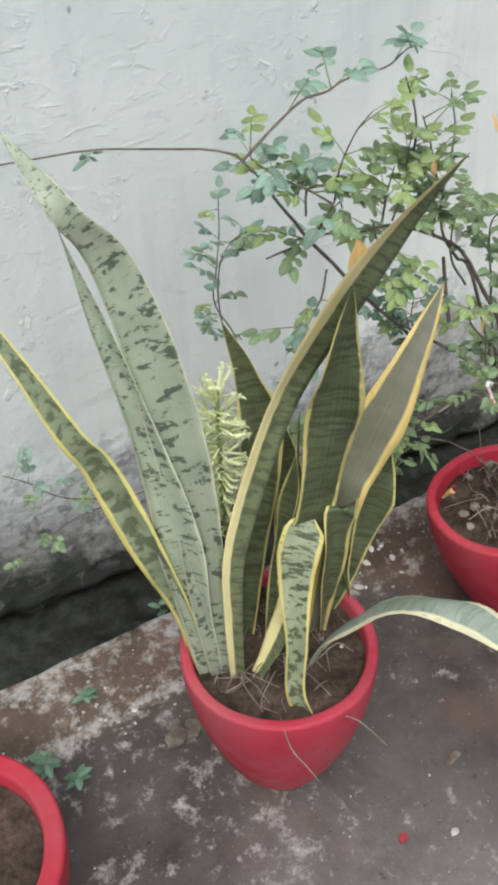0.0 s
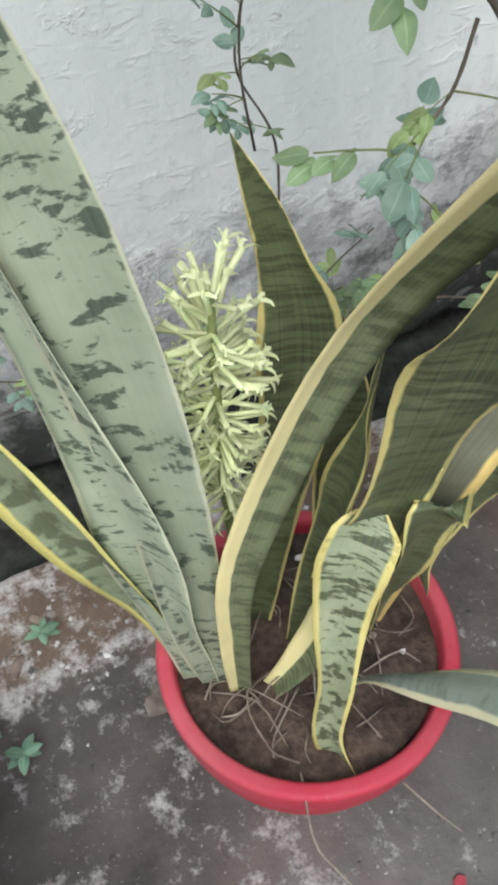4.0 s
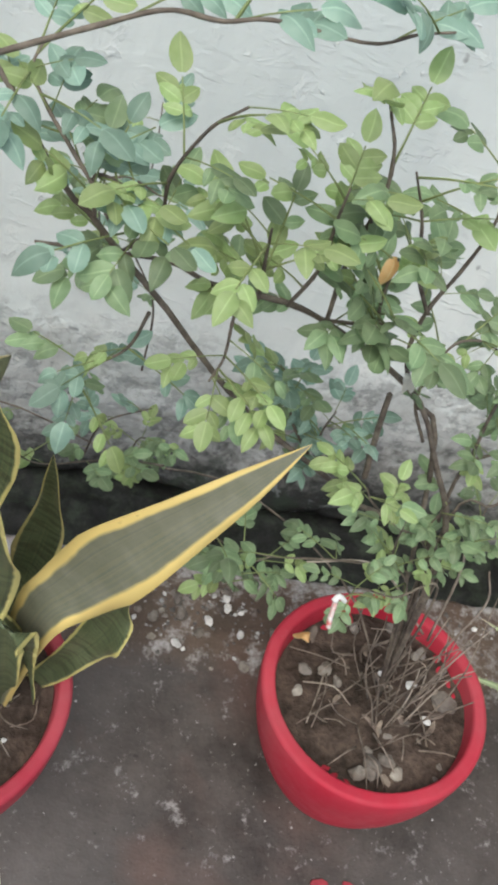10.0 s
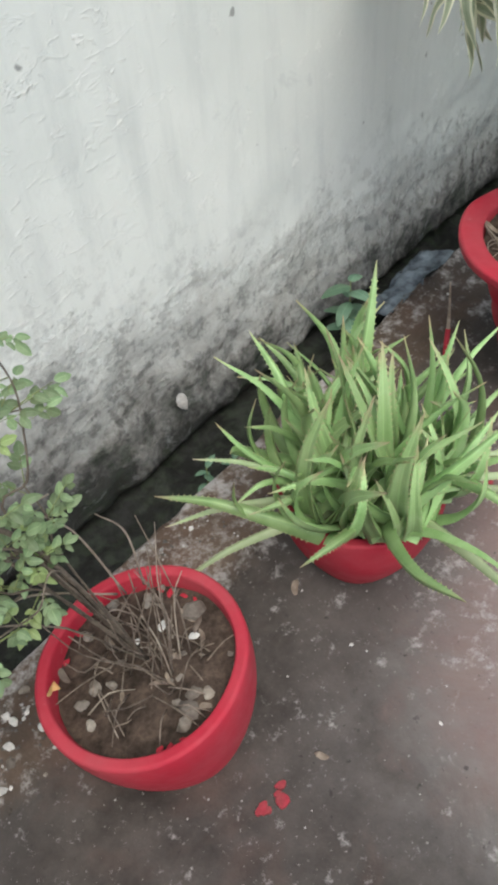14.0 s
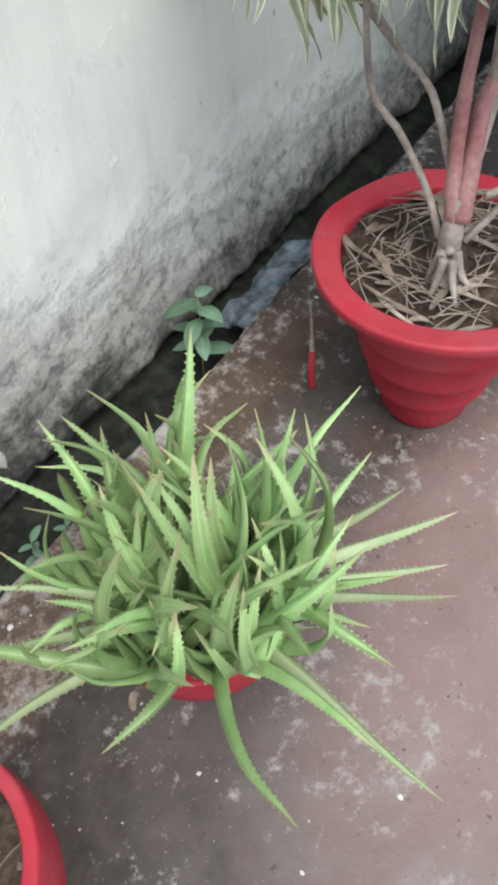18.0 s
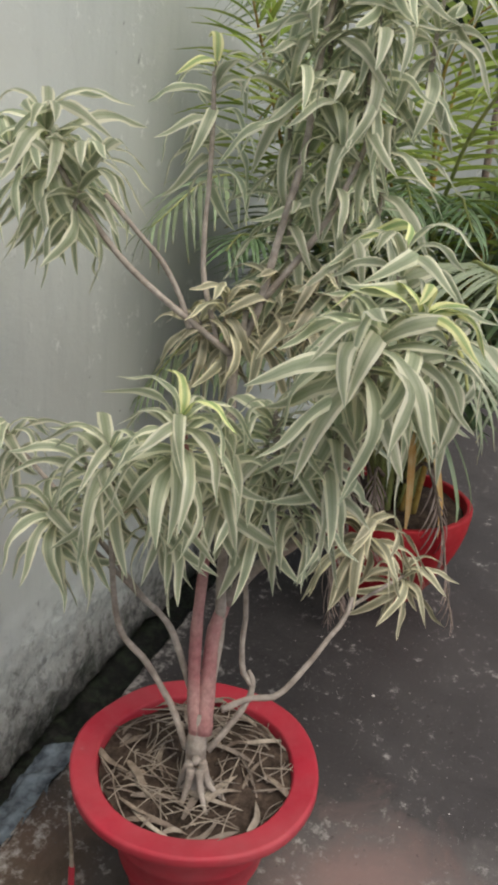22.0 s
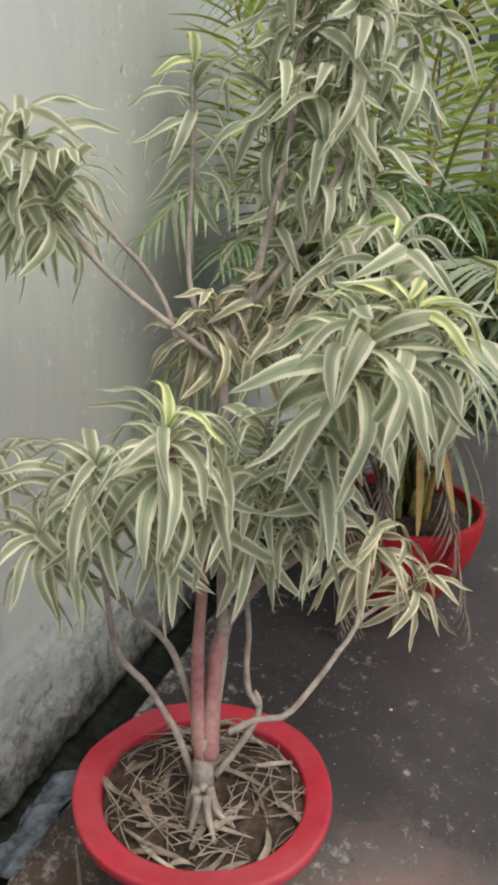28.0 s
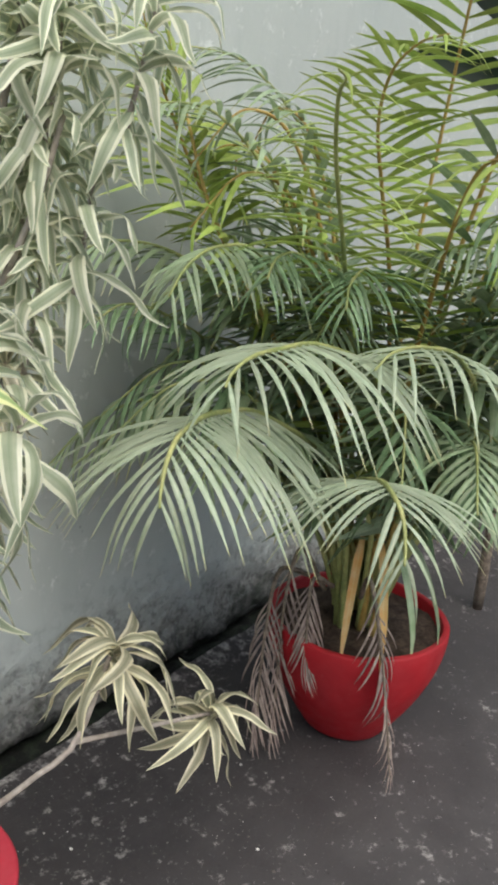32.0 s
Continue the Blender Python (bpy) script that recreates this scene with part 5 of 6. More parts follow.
shoot(drac, (2.662, -0.229, 1.528), (0, 0, 1), 0.2, 26, 0.80, DRAC, 2)
shoot(drac, (2.651, -0.428, 1.660), (0, 0, 1), 0.2, 41, 0.91, DRAC, 1)
shoot(drac, (2.649, -0.503, 1.638), (0.2, 0, 1), 0.2, 37, 0.91, DRAC, 0)
shoot(drac, (2.611, -0.380, 1.540), (-0.2, 0, 1), 0.18, 31, 0.87, DRAC, 0)
shoot(drac, (2.609, -0.468, 1.504), (0, 0, 1), 0.18, 33, 0.87, DRAC, 0)
shoot(drac, (2.680, -0.538, 1.470), (0.2, 0, 1), 0.18, 26, 0.85, DRAC, 0)
shoot(drac, (2.656, -0.401, 1.792), (0, 0, 1), 0.2, 35, 0.87, DRAC, 2)
shoot(drac, (2.664, -0.497, 1.777), (0.1, 0, 1), 0.2, 35, 0.87, DRAC, 0)
shoot(drac, (2.748, -0.580, 1.702), (0.3, 0, 1), 0.2, 29, 0.83, DRAC, 0)
shoot(drac, (2.605, -0.404, 1.344), (0, 0, 1), 0.16, 25, 0.76, DRAC, 0)
shoot(drac, (2.625, -0.495, 1.335), (0.2, 0, 1), 0.16, 22, 0.76, DRAC, 0)
shoot(drac, (2.524, -0.332, 1.168), (-0.2, 0, 1), 0.1, 29, 0.74, DRAC_OLD, 0)
shoot(drac, (2.582, -0.397, 1.197), (0.1, 0, 1), 0.12, 29, 0.78, DRAC_OLD, 0)
shoot(drac, (2.515, -0.293, 1.125), (-0.5, 0, 0.7), 0.06, 17, 0.64, DRAC_OLD, 0)
shoot(drac, (2.588, -0.464, 1.206), (0.2, 0, 1), 0.1, 21, 0.78, DRAC_OLD, 0)
shoot(drac, (2.706, -0.584, 0.740), (0.1, -0.1, 1), 0.06, 31, 0.92, DRAC_OLD, 0)
shoot(drac, (2.892, -0.648, 0.560), (0.2, -0.1, 0.9), 0.05, 21, 0.87, DRAC_OLD, 0)
# straw laid round the trunk
rng = random.Random(43)
straw = empty("straw_mulch", (P4[0], P4[1], 0.35), "dry straw and dead leaves on the soil", "straw")
for k in range(150):
    a, q = rng.uniform(0, 6.283), 0.175 * math.sqrt(rng.uniform(0.03, 1))
    c = Vector((P4[0] + q * math.cos(a), P4[1] + q * math.sin(a), 0.356 + 0.008 * (1 - q / 0.175)))
    b = a + 1.57 + rng.gauss(0, 0.8)
    half = rng.uniform(0.015, 0.065)
    d = Vector((math.cos(b), math.sin(b), 0)) * half
    ends = [c - d, c + Vector((-d.y, d.x, 0)) * rng.uniform(-0.25, 0.25) + Vector((0, 0, rng.uniform(0.001, 0.012))), c + d]
    for e in ends:
        r = math.hypot(e.x - P4[0], e.y - P4[1])
        if r > 0.18:
            e.x, e.y = P4[0] + (e.x - P4[0]) * 0.18 / r, P4[1] + (e.y - P4[1]) * 0.18 / r
    bm = bmesh.new()
    if rng.random() < 0.25:
        ribbon(bm, ends, rng.uniform(0.006, 0.013), (d.y, -d.x, 0.002), n=6, across=2, profile="blade", fold=0.4)
        ob = part("dead_leaf", bm, DRY_LEAF if rng.random() < 0.5 else STRAW)
    else:
        tube(bm, ends, rng.uniform(0.0009, 0.0022), 0.0008, 6, 5)
        ob = part("straw", smooth(bm), STRAW)
    hold(ob, straw)

# areca palm
palm = plant("areca_palm", (*P5, 0.32), "bushy areca palm with arching feathery fronds")
rng = random.Random(51)


def leaflet(length, width, droop, material):
    bm = bmesh.new()
    ribbon(bm, [(0, 0, 0), (0.35 * length, 0, -droop * 0.1 * length), (0.7 * length, 0, -droop * 0.42 * length), (length * 0.97, 0, -droop * 0.9 * length)], width, (0, 1, 0), n=8, across=2, profile="lance", fold=0.35)
    return mesh_of("leaflet", bm, material)


LEAFLETS = {m.name: [leaflet(0.27, 0.024, d, m) for d in droops] for m, droops in ((PALM, (0.35, 0.6, 0.85)), (PALM_FRONT, (0.4, 0.6, 0.8)), (PALM_DEEP, (0.35, 0.6, 0.85)), (PALM_SUNLIT, (0.3, 0.5, 0.75)), (PALM_DEAD, (0.3, 0.55, 0.8)))}


def frond(thing, path, pairs, size, material=PALM, stalk=RACHIS, bare=0.35, lift=0.15, width=1.0, label="", spray=1.0):
    """A feathery frond: a rib along the path, and pairs of leaflets evenly spaced beyond its bare stalk."""
    bm = bmesh.new()
    n = 48
    pts = tube(bm, path, 0.0075, 0.0018, n, 6)
    rib = hold(part("frond", smooth(bm), stalk, None, label), thing)
    run = [0.0]
    for p, q in zip(pts, pts[1:]):
        run.append(run[-1] + (q - p).length)
    for k in range(pairs):
        u = (k + 0.5) / pairs
        s = (bare + (1 - bare) * u) * run[-1]
        i = max(j for j in range(n) if run[j] <= s)
        p = pts[i].lerp(pts[i + 1], (s - run[i]) / (run[i + 1] - run[i]))
        t = (pts[i + 1] - pts[i]).normalized()
        side = t.cross(Vector((0, 0, 1)))
        side = side.normalized() if side.length > 0.2 else Vector((0.9, -0.4, 0))
        up = side.cross(t).normalized()
        reach = size * (0.55 + 0.6 * math.sin(math.pi * min(1, u * 0.85 + 0.12))) * (1 - 0.35 * u)
        along = 0.3 + 0.6 * u * u + 0.35 * max(0.0, t.z)
        for sgn in (-1, 1):
            way = side * sgn * (1.1 - 0.5 * u) * spray + t * along + up * (lift + 0.15 + rng.gauss(0, 0.05)) + Vector((0, 0, -0.3))
            m = framed(p, way + Vector((rng.gauss(0, 0.04), rng.gauss(0, 0.04), rng.gauss(0, 0.04))), up * 0.6 + Vector((0, 0, 0.6)), 1)
            m = m @ Matrix.Diagonal((reach * rng.uniform(0.92, 1.08), reach * width, reach, 1))
            sprout(rng.choice(LEAFLETS[material.name]), rib, m, "leaflet")
    return rib


C = P5
frond(palm, [(3.760, -0.500, 0.330), (3.726, -0.465, 0.836), (3.453, -0.581, 1.084), (3.123, -0.647, 1.193), (2.909, -0.701, 1.218), (2.800, -0.733, 1.224), (2.758, -0.736, 1.208), (2.737, -0.742, 1.192)], 22, 0.95, PALM_FRONT, RACHIS, 0.62, 0.16, 0.66)
frond(palm, [(3.760, -0.500, 0.330), (3.602, -0.422, 0.778), (3.213, -0.486, 1.005), (2.924, -0.585, 1.088), (2.736, -0.673, 1.113), (2.665, -0.710, 1.097), (2.637, -0.726, 1.064), (2.626, -0.735, 1.042)], 24, 1.0, PALM_FRONT, RACHIS, 0.64, 0.0, 0.66)
frond(palm, [(3.760, -0.500, 0.330), (3.634, -0.534, 0.646), (3.295, -0.657, 0.883), (3.069, -0.818, 1.000), (2.936, -0.913, 1.040), (2.911, -0.948, 1.018), (2.896, -0.966, 0.981), (2.884, -0.974, 0.958)], 22, 0.8, PALM_FRONT, RACHIS, 0.55, 0.14, 0.72)
frond(palm, [(3.760, -0.500, 0.330), (3.832, -0.589, 0.700), (3.671, -0.734, 1.002), (3.391, -0.802, 1.164), (3.213, -0.805, 1.209), (3.113, -0.797, 1.210), (3.060, -0.793, 1.185)], 15, 0.85, PALM_FRONT, RACHIS, 0.58, 0.14, 0.66)
frond(palm, [(3.760, -0.500, 0.330), (3.734, -0.469, 0.685), (3.483, -0.500, 1.147), (3.294, -0.560, 1.382), (3.134, -0.630, 1.508), (2.992, -0.712, 1.588), (2.949, -0.749, 1.609), (2.908, -0.761, 1.616)], 35, 0.8, PALM_SUNLIT, RACHIS, 0.42, 0.15, 0.77)
frond(palm, [(3.760, -0.500, 0.330), (3.817, -0.462, 0.739), (3.743, -0.440, 1.243), (3.639, -0.444, 1.466), (3.568, -0.455, 1.595), (3.511, -0.502, 1.692), (3.461, -0.583, 1.740), (3.422, -0.665, 1.749)], 35, 0.95, PALM_SUNLIT, RACHIS_ORANGE, 0.42, 0.15, 0.85)
frond(palm, [(3.760, -0.500, 0.330), (3.723, -0.239, 0.771), (3.549, -0.093, 1.265), (3.414, -0.066, 1.473), (3.329, -0.047, 1.623), (3.292, -0.025, 1.734), (3.258, -0.022, 1.819)], 35, 0.95, PALM_SUNLIT, RACHIS_ORANGE, 0.42, 0.15, 0.85)
frond(palm, [(3.760, -0.500, 0.330), (3.738, -0.331, 0.795), (3.541, -0.312, 1.156), (3.350, -0.327, 1.311), (3.139, -0.384, 1.336), (3.018, -0.416, 1.309), (2.947, -0.437, 1.259)], 30, 0.82, PALM, RACHIS, 0.42, 0.1, 0.85)
frond(palm, [(3.760, -0.500, 0.330), (3.792, -0.505, 0.759), (3.695, -0.499, 1.178), (3.616, -0.585, 1.307), (3.531, -0.700, 1.368), (3.469, -0.792, 1.370)], 30, 0.85, PALM, RACHIS, 0.42, 0.1, 0.85)
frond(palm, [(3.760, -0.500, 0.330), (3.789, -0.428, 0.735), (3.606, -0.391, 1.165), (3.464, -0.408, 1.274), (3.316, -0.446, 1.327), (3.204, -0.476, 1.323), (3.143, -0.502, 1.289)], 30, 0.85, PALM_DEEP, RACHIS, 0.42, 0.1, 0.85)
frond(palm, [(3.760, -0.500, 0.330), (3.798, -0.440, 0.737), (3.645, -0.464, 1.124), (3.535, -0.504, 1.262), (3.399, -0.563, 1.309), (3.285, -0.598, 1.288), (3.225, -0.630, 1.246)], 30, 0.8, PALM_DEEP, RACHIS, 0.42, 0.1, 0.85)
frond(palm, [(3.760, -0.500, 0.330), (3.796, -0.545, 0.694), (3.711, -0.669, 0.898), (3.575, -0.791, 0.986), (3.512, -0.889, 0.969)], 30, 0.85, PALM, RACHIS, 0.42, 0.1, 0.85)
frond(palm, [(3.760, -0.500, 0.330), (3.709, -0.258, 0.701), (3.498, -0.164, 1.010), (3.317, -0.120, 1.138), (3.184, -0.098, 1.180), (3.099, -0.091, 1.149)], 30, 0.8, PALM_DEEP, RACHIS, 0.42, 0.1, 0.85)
frond(palm, [(3.760, -0.500, 0.330), (3.711, -0.370, 0.658), (3.528, -0.361, 0.875), (3.313, -0.387, 0.949), (3.134, -0.418, 0.944), (3.064, -0.443, 0.889)], 27, 0.8, PALM, RACHIS, 0.4, 0.1, 0.85)
frond(palm, [(3.759, -0.438, 0.388), (3.632, -0.301, 0.895), (3.431, -0.139, 1.225), (3.214, -0.021, 1.308), (3.002, 0.057, 1.194)], 32, 0.9, PALM, RACHIS, 0.4, 0.15, 0.85)
frond(palm, [(3.759, -0.428, 0.387), (3.597, -0.265, 0.74), (3.419, -0.089, 0.919), (3.275, 0.063, 0.871), (3.152, 0.154, 0.718)], 27, 0.8, PALM, RACHIS, 0.4, 0.15, 0.85)
frond(palm, [(3.818, -0.441, 0.39), (3.858, -0.302, 1.002), (3.801, -0.17, 1.49), (3.65, -0.04, 1.724), (3.454, 0.072, 1.758)], 32, 0.95, PALM, RACHIS, 0.45, 0.15, 0.85)
frond(palm, [(3.816, -0.52, 0.398), (3.851, -0.662, 0.884), (3.74, -0.824, 1.197), (3.565, -0.976, 1.276), (3.384, -1.105, 1.182)], 32, 0.9, PALM, RACHIS, 0.42, 0.15, 0.85)
frond(palm, [(3.837, -0.481, 0.394), (3.982, -0.535, 0.927), (4.09, -0.628, 1.34), (4.131, -0.758, 1.554), (4.095, -0.954, 1.57)], 30, 0.95, PALM, RACHIS, 0.42, 0.15, 0.85)
frond(palm, [(3.818, -0.46, 0.392), (3.902, -0.412, 1.114), (3.909, -0.442, 1.619), (3.778, -0.545, 2.023), (3.57, -0.664, 2.224)], 32, 1.0, PALM_SUNLIT, RACHIS_ORANGE, 0.48, 0.15, 0.85)
frond(palm, [(3.776, -0.518, 0.396), (3.706, -0.64, 0.728), (3.549, -0.771, 0.936), (3.397, -0.856, 1), (3.248, -0.936, 0.924)], 27, 0.75, PALM, RACHIS, 0.4, 0.15, 0.85)
frond(palm, [(3.769, -0.438, 0.389), (3.669, -0.347, 0.95), (3.503, -0.297, 1.372), (3.301, -0.237, 1.58), (3.085, -0.207, 1.59)], 32, 0.9, PALM, RACHIS, 0.42, 0.15, 0.85)
frond(palm, [(3.836, -0.501, 0.396), (3.951, -0.672, 0.838), (3.99, -0.849, 1.076), (3.964, -1.042, 1.123), (3.882, -1.218, 1.007)], 30, 0.85, PALM, RACHIS, 0.4, 0.15, 0.85)
frond(palm, [(3.778, -0.459, 0.391), (3.71, -0.433, 0.809), (3.584, -0.437, 1.107), (3.453, -0.463, 1.185), (3.305, -0.502, 1.124)], 30, 0.8, PALM, RACHIS, 0.4, 0.15, 0.85)
frond(palm, [(3.788, -0.439, 0.389), (3.753, -0.317, 0.799), (3.67, -0.184, 1.086), (3.562, -0.07, 1.173), (3.438, 0.029, 1.11)], 30, 0.8, PALM, RACHIS, 0.4, 0.15, 0.85)
frond(palm, [(3.740, -0.420, 0.340), (3.560, -0.330, 0.950), (3.353, -0.200, 1.357), (3.348, -0.100, 1.575), (3.328, -0.050, 1.736), (3.306, -0.030, 1.849)], 32, 0.9, PALM_SUNLIT, RACHIS_ORANGE, 0.55, 0.15, 0.94)
# more fronds fill the crown
for k in range(32):
    a = rng.uniform(1.6, 5.6)
    reach, high = rng.uniform(0.28, 0.62), rng.uniform(0.95, 1.75)
    d = Vector((math.cos(a), math.sin(a), 0))
    b = Vector((C[0], C[1], 0.33)) + d * 0.05
    path = [b, b + d * reach * 0.22 + Vector((0, 0, (high - 0.38) * 0.55)), b + d * reach * 0.6 + Vector((0, 0, (high - 0.38) * 0.92)), b + d * reach * 0.95 + Vector((0, 0, high - 0.38)), b + d * reach * 1.25 + Vector((0, 0, high - 0.38 - 0.12))]
    if path[-1].y > 0.02:
        for p in path:
            p.y = min(p.y, 0.0)
    # high fronds take the sun-coloured leaflets, lower ones the darker copies
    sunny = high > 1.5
    frond(palm, path, 20, rng.uniform(0.7, 0.95), (PALM_SUNLIT if k % 2 else PALM) if sunny else (PALM_DEEP if k % 2 else PALM), RACHIS_ORANGE if sunny else RACHIS, 0.3, 0.15, 1.1 if sunny else 1.3)
for path, pairs, size in (
    ([(3.66, -0.409, 0.423), (3.578, -0.372, 0.558), (3.522, -0.373, 0.416), (3.487, -0.398, 0.156), (3.47, -0.409, 0.036)], 14, 0.55),
    ([(3.677, -0.509, 0.433), (3.593, -0.574, 0.537), (3.555, -0.648, 0.383), (3.549, -0.697, 0.186), (3.52, -0.736, 0.078)], 16, 0.5),
    ([(3.64, -0.365, 0.459), (3.541, -0.337, 0.494), (3.484, -0.348, 0.352), (3.449, -0.368, 0.132), (3.431, -0.377, 0.032)], 16, 0.55),
    ([(3.638, -0.445, 0.456), (3.548, -0.436, 0.503), (3.511, -0.456, 0.383), (3.503, -0.477, 0.265)], 14, 0.5),
):
    frond(palm, path, pairs, size, PALM_DEAD, BARK, 0.3, 0.0, 0.6, "dead brown hanging frond", 0.35)
for k in range(14):
    a = rng.uniform(0, 6.283)
    q = rng.uniform(0.01, 0.09)
    b = Vector((C[0] + q * math.cos(a), C[1] + q * math.sin(a), 0.31))
    limb(palm, [b, b + Vector((0.02 * math.cos(a), 0.02 * math.sin(a), 0.2)), b + Vector((0.06 * math.cos(a), 0.06 * math.sin(a), rng.uniform(0.35, 0.6)))], 0.011, 0.006, RACHIS if k % 3 else RACHIS_ORANGE, 8, "stalk")
for a, q in ((3.5, 0.1), (3.9, 0.12), (4.3, 0.1), (4.7, 0.11)):
    leaf_part(palm, "old_sheath", [(C[0] + q * math.cos(a), C[1] + q * math.sin(a), 0.62), (C[0] + (q + 0.06) * math.cos(a), C[1] + (q + 0.06) * math.sin(a), 0.55), (C[0] + (q + 0.12) * math.cos(a), C[1] + (q + 0.12) * math.sin(a), 0.42), (C[0] + (q + 0.135) * math.cos(a), C[1] + (q + 0.135) * math.sin(a), 0.32)], 0.022, ORANGE_LEAF if a < 4 else PALM, side=(math.sin(a), -math.cos(a), 0), n=8, profile="blade", fold=0.3)

# large dark leaved plant beyond the palm
tall = plant("rubber_plant", (4.693, -0.482, 0.0), "tall plant with large dark glossy leaves")
limb(tall, [(4.693, -0.482, 0.0), (4.663, -0.482, 0.9), (4.643, -0.482, 1.638)], 0.02, 0.012, BARK, 14, "stem")
for p, q in (((4.600, -0.406, 1.739), (4.316, -0.127, 1.865)), ((4.661, -0.411, 1.885), (4.499, -0.177, 2.077)), ((4.643, -0.482, 1.638), (4.790, -0.534, 1.983))):
    p, q = Vector(p), Vector(q)
    w = q - p
    leaf_part(tall, "leaf", [p, p.lerp(q, 0.4) + Vector((0, 0, 0.03)), p.lerp(q, 0.8) + Vector((0, 0, 0.02)), q], 0.14, DARK_LEAF, side=w.cross(Vector((0, 0, 1))) + Vector((0, 0, -0.2)), n=14, across=6, profile="oval", fold=0.12)

# ---- small things ----
rng = random.Random(61)


def pebble_mesh(seed, flat=0.6, material=STONE):
    r = random.Random(seed)
    bm = bmesh.new()
    bmesh.ops.create_icosphere(bm, subdivisions=2, radius=1.0)
    for v in bm.verts:
        k = 1 + 0.35 * noise.noise(v.co * 1.3 + Vector((seed, 0, 0))) + 0.12 * noise.noise(v.co * 3.1 + Vector((0, seed, 0)))
        v.co = Vector((v.co.x * k, v.co.y * k * r.uniform(0.6, 0.9), v.co.z * k * flat))
    return mesh_of("pebble", bm, material)


PEBBLES = [pebble_mesh(k, f, m) for k, f, m in ((1, 0.6, STONE), (2, 0.45, STONE), (3, 0.7, STONE), (4, 0.35, CHIP), (5, 0.5, CHIP))]


def lying_leaf(at, turn, length, width, material, name="dead_leaf", curl=0.3):
    bm = bmesh.new()
    ribbon(bm, [(0, 0, 0.002), (length * 0.4, 0.1 * length, 0.002 + curl * 0.15 * length), (length * 0.8, 0.05 * length, 0.004 + curl * 0.2 * length), (length, 0, 0.002)], width, (0, 1, 0.1), n=8, across=4, profile="oval", fold=0.35)
    return mesh_of(name, bm, material)


DEAD_LEAVES = [lying_leaf(0, 0, l, w, DRY_LEAF, curl=c) for l, w, c in ((0.05, 0.018, 0.5), (0.035, 0.016, 0.9), (0.06, 0.012, 0.4))]

# rubble and dead leaves on the soil of the shrub's pot
rubble = empty("rubble", (1.236, -0.353, 0.247), "pale rubble and dead leaves on dry soil", "rubble")
for k in range(52):
    a, q = rng.uniform(0, 6.283), 0.125 * math.sqrt(rng.random())
    if k < 26:
        a, q = rng.gauss(-0.9, 0.6), rng.uniform(0.03, 0.125)
    m = Matrix.Translation((q * math.cos(a), q * math.sin(a), 0.004)) @ Matrix.Rotation(rng.uniform(0, 6.283), 4, "Z") @ Matrix.Rotation(rng.gauss(0, 0.3), 4, "X")
    if rng.random() < 0.5:
        sprout(rng.choice(PEBBLES[:4]), rubble, m @ Matrix.Scale(rng.uniform(0.004, 0.012), 4), "stone")
    else:
        sprout(rng.choice(DEAD_LEAVES), rubble, m @ Matrix.Scale(rng.uniform(0.35, 0.7), 4), "dead_leaf")
for (x, y), r in (((1.16, -0.296), 0.012), ((1.22, -0.42), 0.017), ((1.24, -0.41), 0.014), ((1.255, -0.425), 0.013), ((1.2, -0.43), 0.012), ((1.34, -0.32), 0.022)):
    sprout(rng.choice(PEBBLES[:3]), rubble, Matrix.Translation((x - 1.238, y + 0.332, 0.006)) @ Matrix.Rotation(rng.uniform(0, 6), 4, "Z") @ Matrix.Scale(r, 4), "stone")
for k in range(34):
    a, q = rng.uniform(0, 6.283), 0.11 * math.sqrt(rng.random())
    c = Vector((q * math.cos(a), q * math.sin(a), 0.006))
    b = rng.uniform(0, 6.283)
    d = Vector((math.cos(b), math.sin(b), 0)) * rng.uniform(0.015, 0.045)
    bm = bmesh.new()
    tube(bm, [c - d, c + Vector((0, 0, rng.uniform(0.004, 0.03))), c + d], 0.0014, 0.0008, 6, 5)
    part("dry_twig", smooth(bm), STRAW if rng.random() < 0.25 else BARK, rubble)
# chips of red paint that fell from the rim
FLAKE = two_tone("red_paint_flake", (0.42, 0.018, 0.04), (0.33, 0.015, 0.03), 60, 0.6, 0.3, 0.2, 150)
bm = bmesh.new()
ribbon(bm, [(-0.007, 0, 0), (-0.002, 0.001, 0.0012), (0.003, -0.001, 0.001), (0.007, 0, 0)], 0.007, (0, 1, 0), n=5, across=3, profile="oval", fold=0.1, thick=0.001)
flake_mesh = mesh_of("paint_flake", bm, FLAKE)
for x, y in ((1.155, -0.43), (1.165, -0.44), (1.185, -0.446), (1.335, -0.27), (1.345, -0.29), (1.35, -0.31), (1.33, -0.255), (1.16, -0.235), (1.2, -0.213)):
    sprout(flake_mesh, rubble, Matrix.Translation((x - 1.238, y + 0.332, 0.008)) @ Matrix.Rotation(rng.uniform(0, 6), 4, "Z") @ Matrix.Rotation(rng.gauss(0, 0.3), 4, "X") @ Matrix.Scale(rng.uniform(0.8, 1.3), 4), "paint_flake")
# dry twigs that lean back over the rim
for k in range(11):
    c = Vector((rng.uniform(-0.03, 0.05), rng.uniform(-0.05, 0.03), 0.0))
    d = Vector((rng.uniform(-0.03, 0.1), rng.uniform(0.04, 0.12), rng.uniform(0.08, 0.2)))
    bm = bmesh.new()
    tube(bm, [c, c + d * 0.5 + Vector((rng.gauss(0, 0.012), rng.gauss(0, 0.012), 0.02)), c + d], 0.0013, 0.0007, 7, 5)
    part("dry_twig", smooth(bm), BARK if k % 3 else STRAW, rubble)
